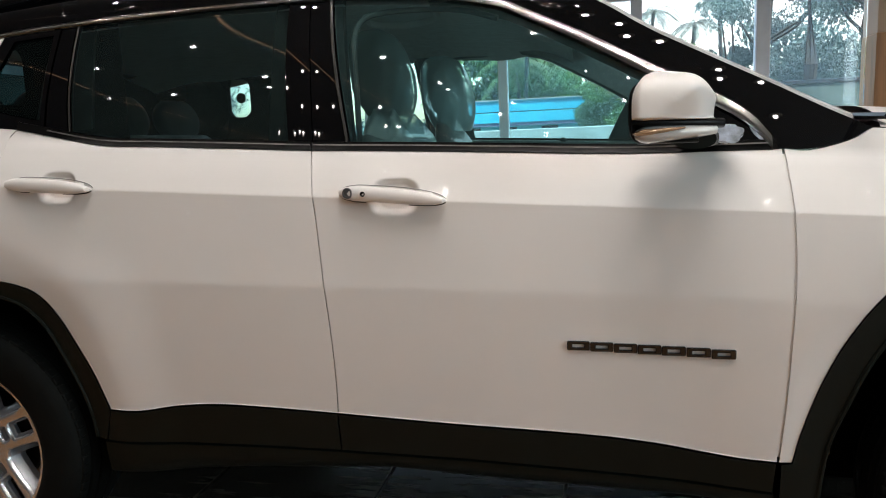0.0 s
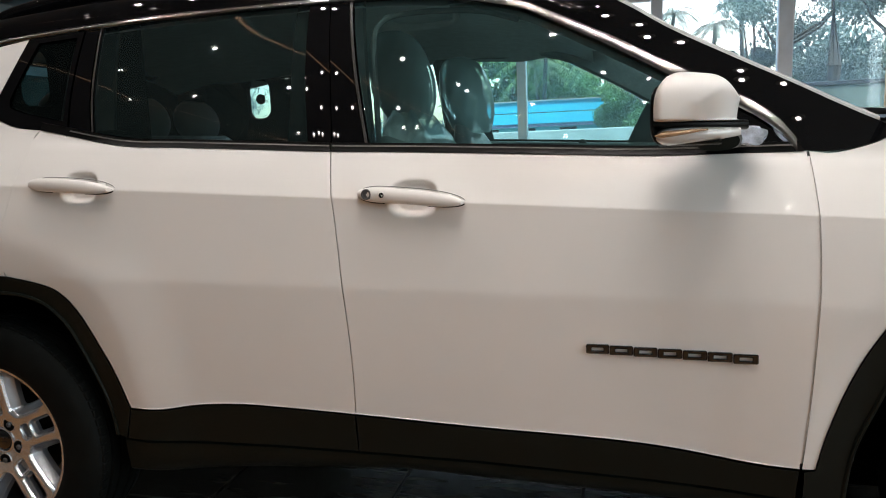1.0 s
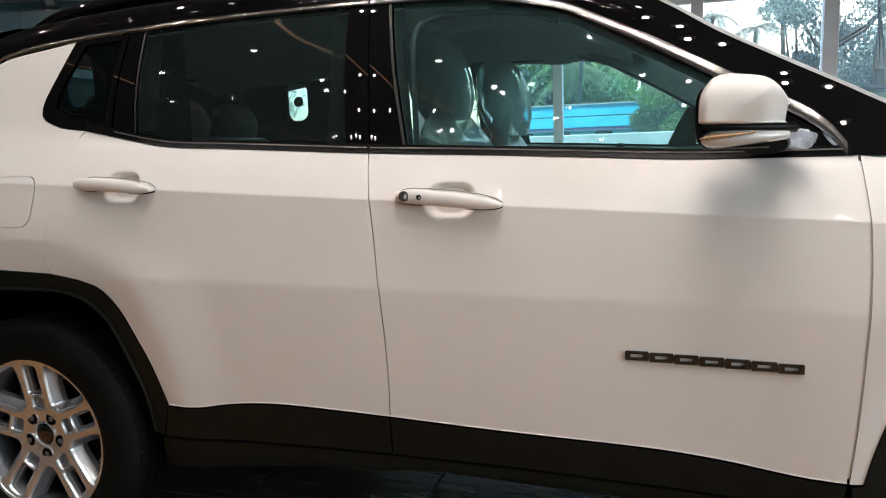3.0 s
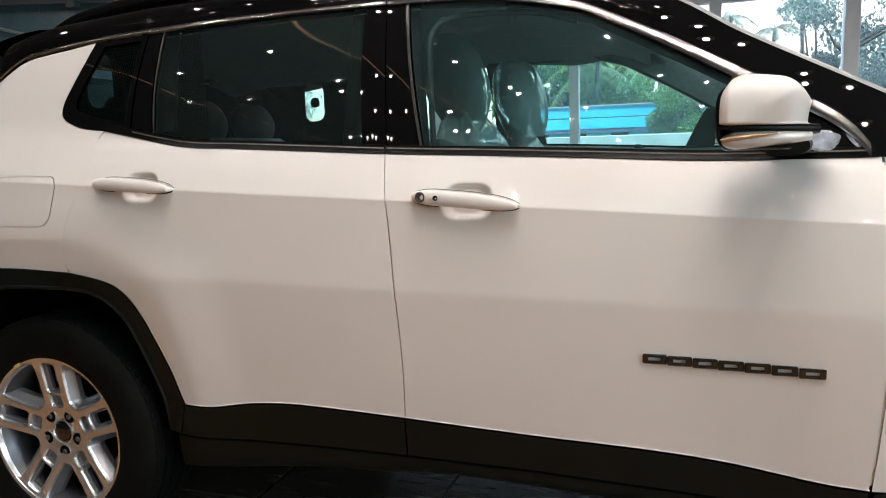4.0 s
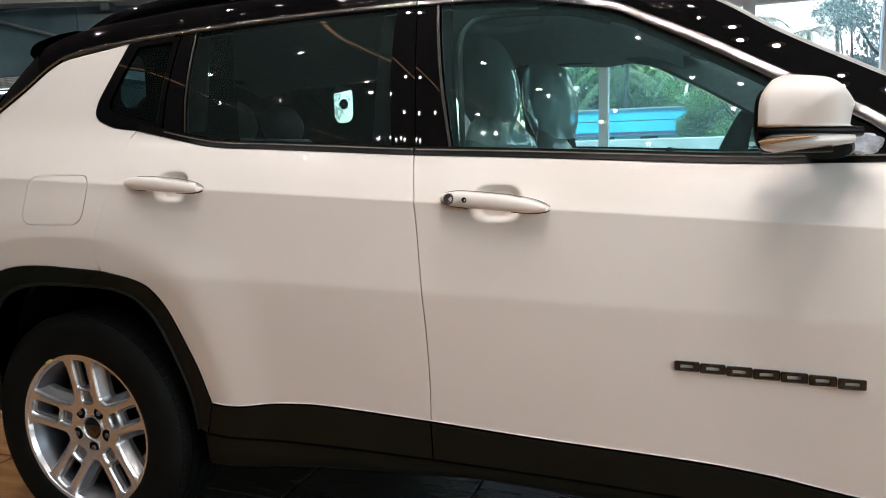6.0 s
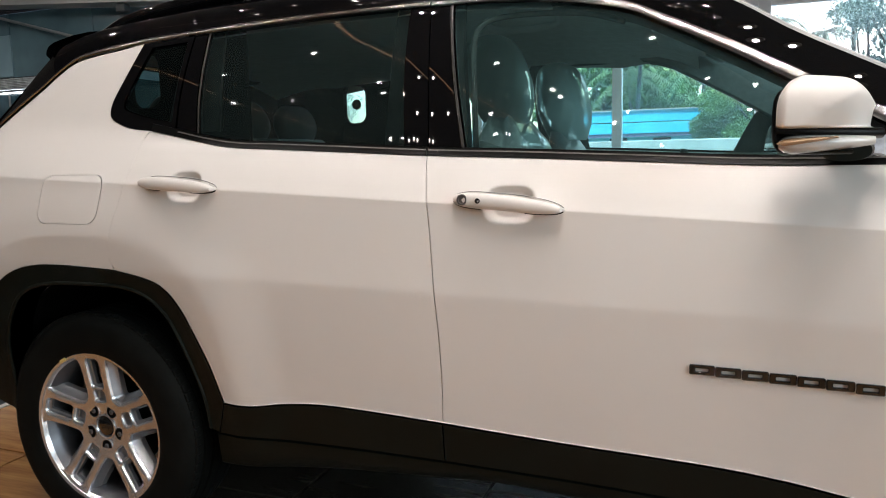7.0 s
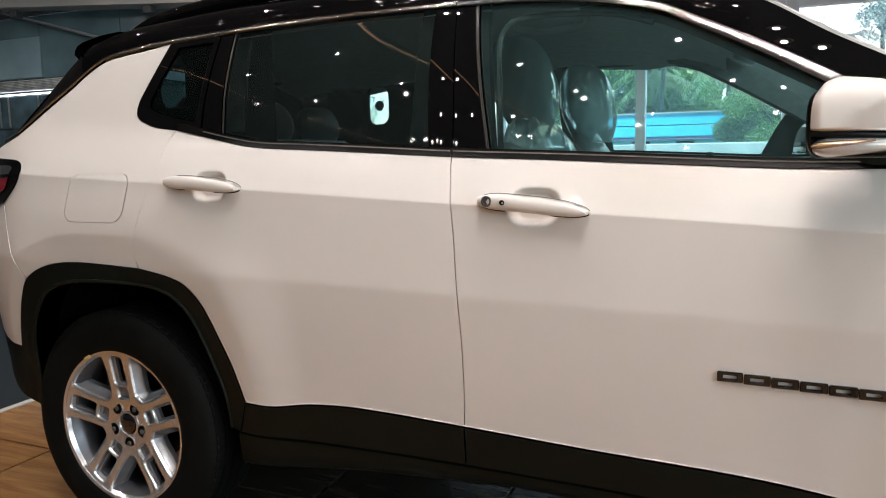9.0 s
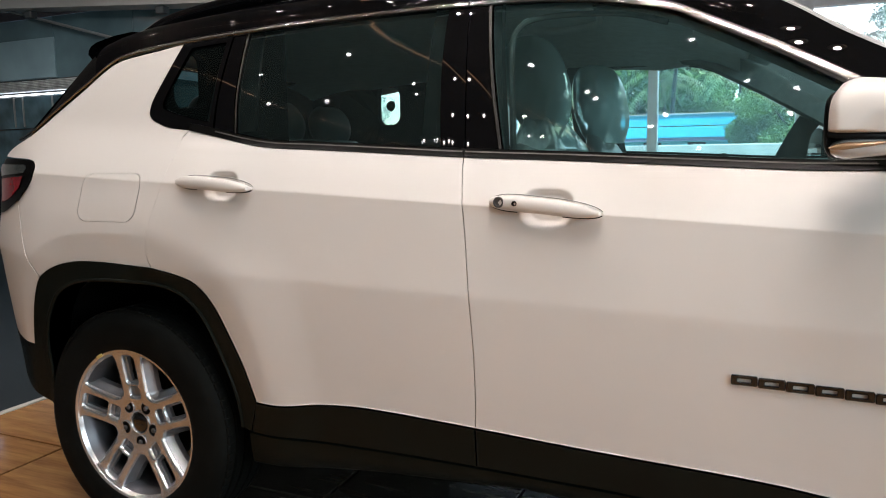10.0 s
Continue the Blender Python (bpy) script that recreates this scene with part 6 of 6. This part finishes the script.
part("fascia_edge", box_bm(-6.5, 1.42, -0.68, -0.45, 3.16, 3.22), M_LOWWALL, hut)
part("roof", box_bm(-6.4, 1.6, -0.4, 6.2, 3.10, 3.16), M_CYANPALE, hut)
part("soffit_band", box_bm(-6.4, 1.27, -0.55, 0.5, 1.86, 2.02), M_PURPLE, hut)
for wx in (-5.6, -3.6, -1.4):
    part("window", box_bm(wx, wx + 0.9, 0.44, 0.56, 0.9, 1.80, 0.01, 1), M_WIN, hut)
for px in (1.4, 2.2):
    part("post", box_bm(px, px + 0.10, -0.5, -0.4, 0, 2.3), M_LOWWALL, hut)


def leaf_cloud(bm, centre, radius, count, size, rng, squash=0.8):
    for _ in range(count):
        d = Vector((rng.gauss(0, 1), rng.gauss(0, 1), rng.gauss(0, 1))).normalized() * radius * rng.random() ** 0.4
        c = Vector(centre) + Vector((d.x, d.y, d.z * squash))
        s = size * rng.uniform(0.6, 1.4)
        m = Matrix.Translation(c) @ Euler((rng.uniform(0, 6.3), rng.uniform(0, 6.3), rng.uniform(0, 6.3))).to_matrix().to_4x4()
        vs = [bm.verts.new(m @ Vector(p)) for p in ((-s, 0, 0), (0, -s * 0.45, s * 0.12), (s, 0, 0), (0, s * 0.45, s * 0.12))]
        bm.faces.new(vs)


def tree(x, y, height, spread, mat, seed, count=2600, size=0.16, low=0.25):
    rng = random.Random(seed)
    t = thing("tree", "leafy green roadside tree behind the wall", "tree", "roadside trees", at=(x, y, -0.1))
    bm = tube_bm([(0, 0, 0), (0.1, 0.05, height * 0.3), (-0.05, 0.1, height * 0.6), (0.1, 0, height * 0.85)], [0.20, 0.17, 0.14, 0.06], 8)
    tips = []
    for k in range(9):
        a, h = rng.uniform(0, 6.28), height * rng.uniform(low, 0.85)
        r = spread * rng.uniform(0.5, 1.0)
        tip = (r * math.cos(a), r * math.sin(a), h + height * 0.14)
        tips.append(tip)
        tube_bm([(0, 0, h * 0.9), (tip[0] * 0.5, tip[1] * 0.5, h), tip], [0.07, 0.05, 0.015], 6, bm)
    part("trunk", bm, M_BARK, t, smooth=True)
    bm = bmesh.new()
    for tip in tips + [(0, 0, height)]:
        for _ in range(3):
            c = (tip[0] + rng.gauss(0, spread * 0.22), tip[1] + rng.gauss(0, spread * 0.22), tip[2] + rng.gauss(0, height * 0.06))
            leaf_cloud(bm, c, spread * rng.uniform(0.30, 0.48), count // 30, size, rng)
    part("crown", bm, mat, t)
    return t


def palm(x, y, height, seed, lean=0.3, frond=2.0, leaf=None):
    rng = random.Random(seed)
    t = thing("palm_tree", "tall coconut palm with drooping fronds", "palm tree", "palms", at=(x, y, -0.1))
    pts = [(lean * (k / 8) ** 2, 0, height * k / 8) for k in range(9)]
    part("trunk", tube_bm(pts, [0.16 - 0.008 * k for k in range(9)], 8), M_BARK, t, smooth=True)
    top = Vector(pts[-1])
    bm = bmesh.new()
    for k in range(17):
        a = k * 2.399 + rng.uniform(-0.2, 0.2)
        up = rng.uniform(-0.15, 0.85)
        L = frond * rng.uniform(0.8, 1.15)
        d = Vector((math.cos(a), math.sin(a), 0))
        spine = [top + d * (L * s) + Vector((0, 0, L * (up * s - (0.55 + 0.5 * up) * s * s * 1.25))) for s in (i / 14 for i in range(15))]
        side = Vector((-d.y, d.x, 0))
        for i, (p, q) in enumerate(zip(spine, spine[1:])):
            wdt = 0.42 * frond / 2 * math.sin(math.pi * (0.08 + 0.86 * (i / 14)) ** 0.8)
            for sgn in (-1, 1):
                for h in (0.0, 0.5):
                    b0 = p.lerp(q, h)
                    b1 = p.lerp(q, h + 0.30)
                    tip = b0 + side * sgn * wdt + (q - p).normalized() * wdt * 0.5 - Vector((0, 0, wdt * rng.uniform(0.3, 0.7)))
                    bm.faces.new([bm.verts.new(v) for v in (b0, b1, tip)])
        tube_bm(spine[::3], 0.015, 4, bm)
    part("crown", bm, leaf or M_PALM, t)
    return t


tree(-1.2, 48, 8.4, 3.5, M_LEAF, 1, 26000, 0.12)
tree(3.5, 33, 4.8, 2.4, M_LEAF, 2, 46000, 0.065, 0.06)
tree(7.2, 24, 6.4, 2.0, M_LEAF2, 4, 19000, 0.055, 0.05)
tree(9.6, 22, 6.6, 2.3, M_LEAF2, 5, 18000, 0.055, 0.05)
tree(12.5, 25, 7.0, 2.8, M_LEAF2, 6, 18000, 0.055, 0.05)
tree(-11.55, 21, 3.6, 1.7, M_LEAF2, 31, 5200, 0.050, 0.15)
tree(-5.0, 44, 7.0, 3.0, M_LEAF, 7, 5200, 0.30)
tree(7.19, 19, 9.5, 1.5, M_LEAF2, 21, 7000, 0.05, 0.72)
tree(6.42, 26, 10.0, 0.9, M_LEAF2, 22, 16000, 0.06, 0.12)
palm(6.5, 40, 7.0, 11, 0.3, 1.7, M_PALMFAR)
palm(4.3, 41, 7.9, 12, 0.4, 1.7, M_PALMFAR)
palm(8.6, 42, 8.6, 16, -0.3, 1.8, M_PALMFAR)
palm(-3.0, 42.8, 5.6, 13, -0.5, 3.4)
palm(-2.6, 40, 7.6, 14, 0.3, 2.8)
palm(0.9, 38, 5.6, 15, 0.2, 2.6)
# distant low woods
rng = random.Random(77)
bm = bmesh.new()
for k in range(64):
    x = -22 + 54 * k / 63 + rng.uniform(-0.5, 0.5)
    for _ in range(3):
        leaf_cloud(bm, (x, 47 + rng.uniform(0, 7), rng.uniform(0.5, 1.6 if x < -8 else 3.4 if x < 10 else 7.0)), 1.9, 300 if x < 10 else 420, 0.21, rng)
tagged(part("far_woods", bm, M_LEAF2), "hazy green woods behind the road", "woods", kind="stuff")
# hedge behind the low wall
bm = bmesh.new()
for k in range(26):
    x = 3.2 + 0.45 * k
    leaf_cloud(bm, (x, 14.0 + rng.uniform(-0.2, 0.6), rng.uniform(0.8, 1.9)), 0.62, 420, 0.055, rng)
tagged(part("hedge", bm, M_LEAF2), "leafy hedge behind the low wall", "hedge", kind="stuff")

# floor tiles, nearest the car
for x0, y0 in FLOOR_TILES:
    ob = new("tile", me_shade if in_car_shade(x0, y0) else me)
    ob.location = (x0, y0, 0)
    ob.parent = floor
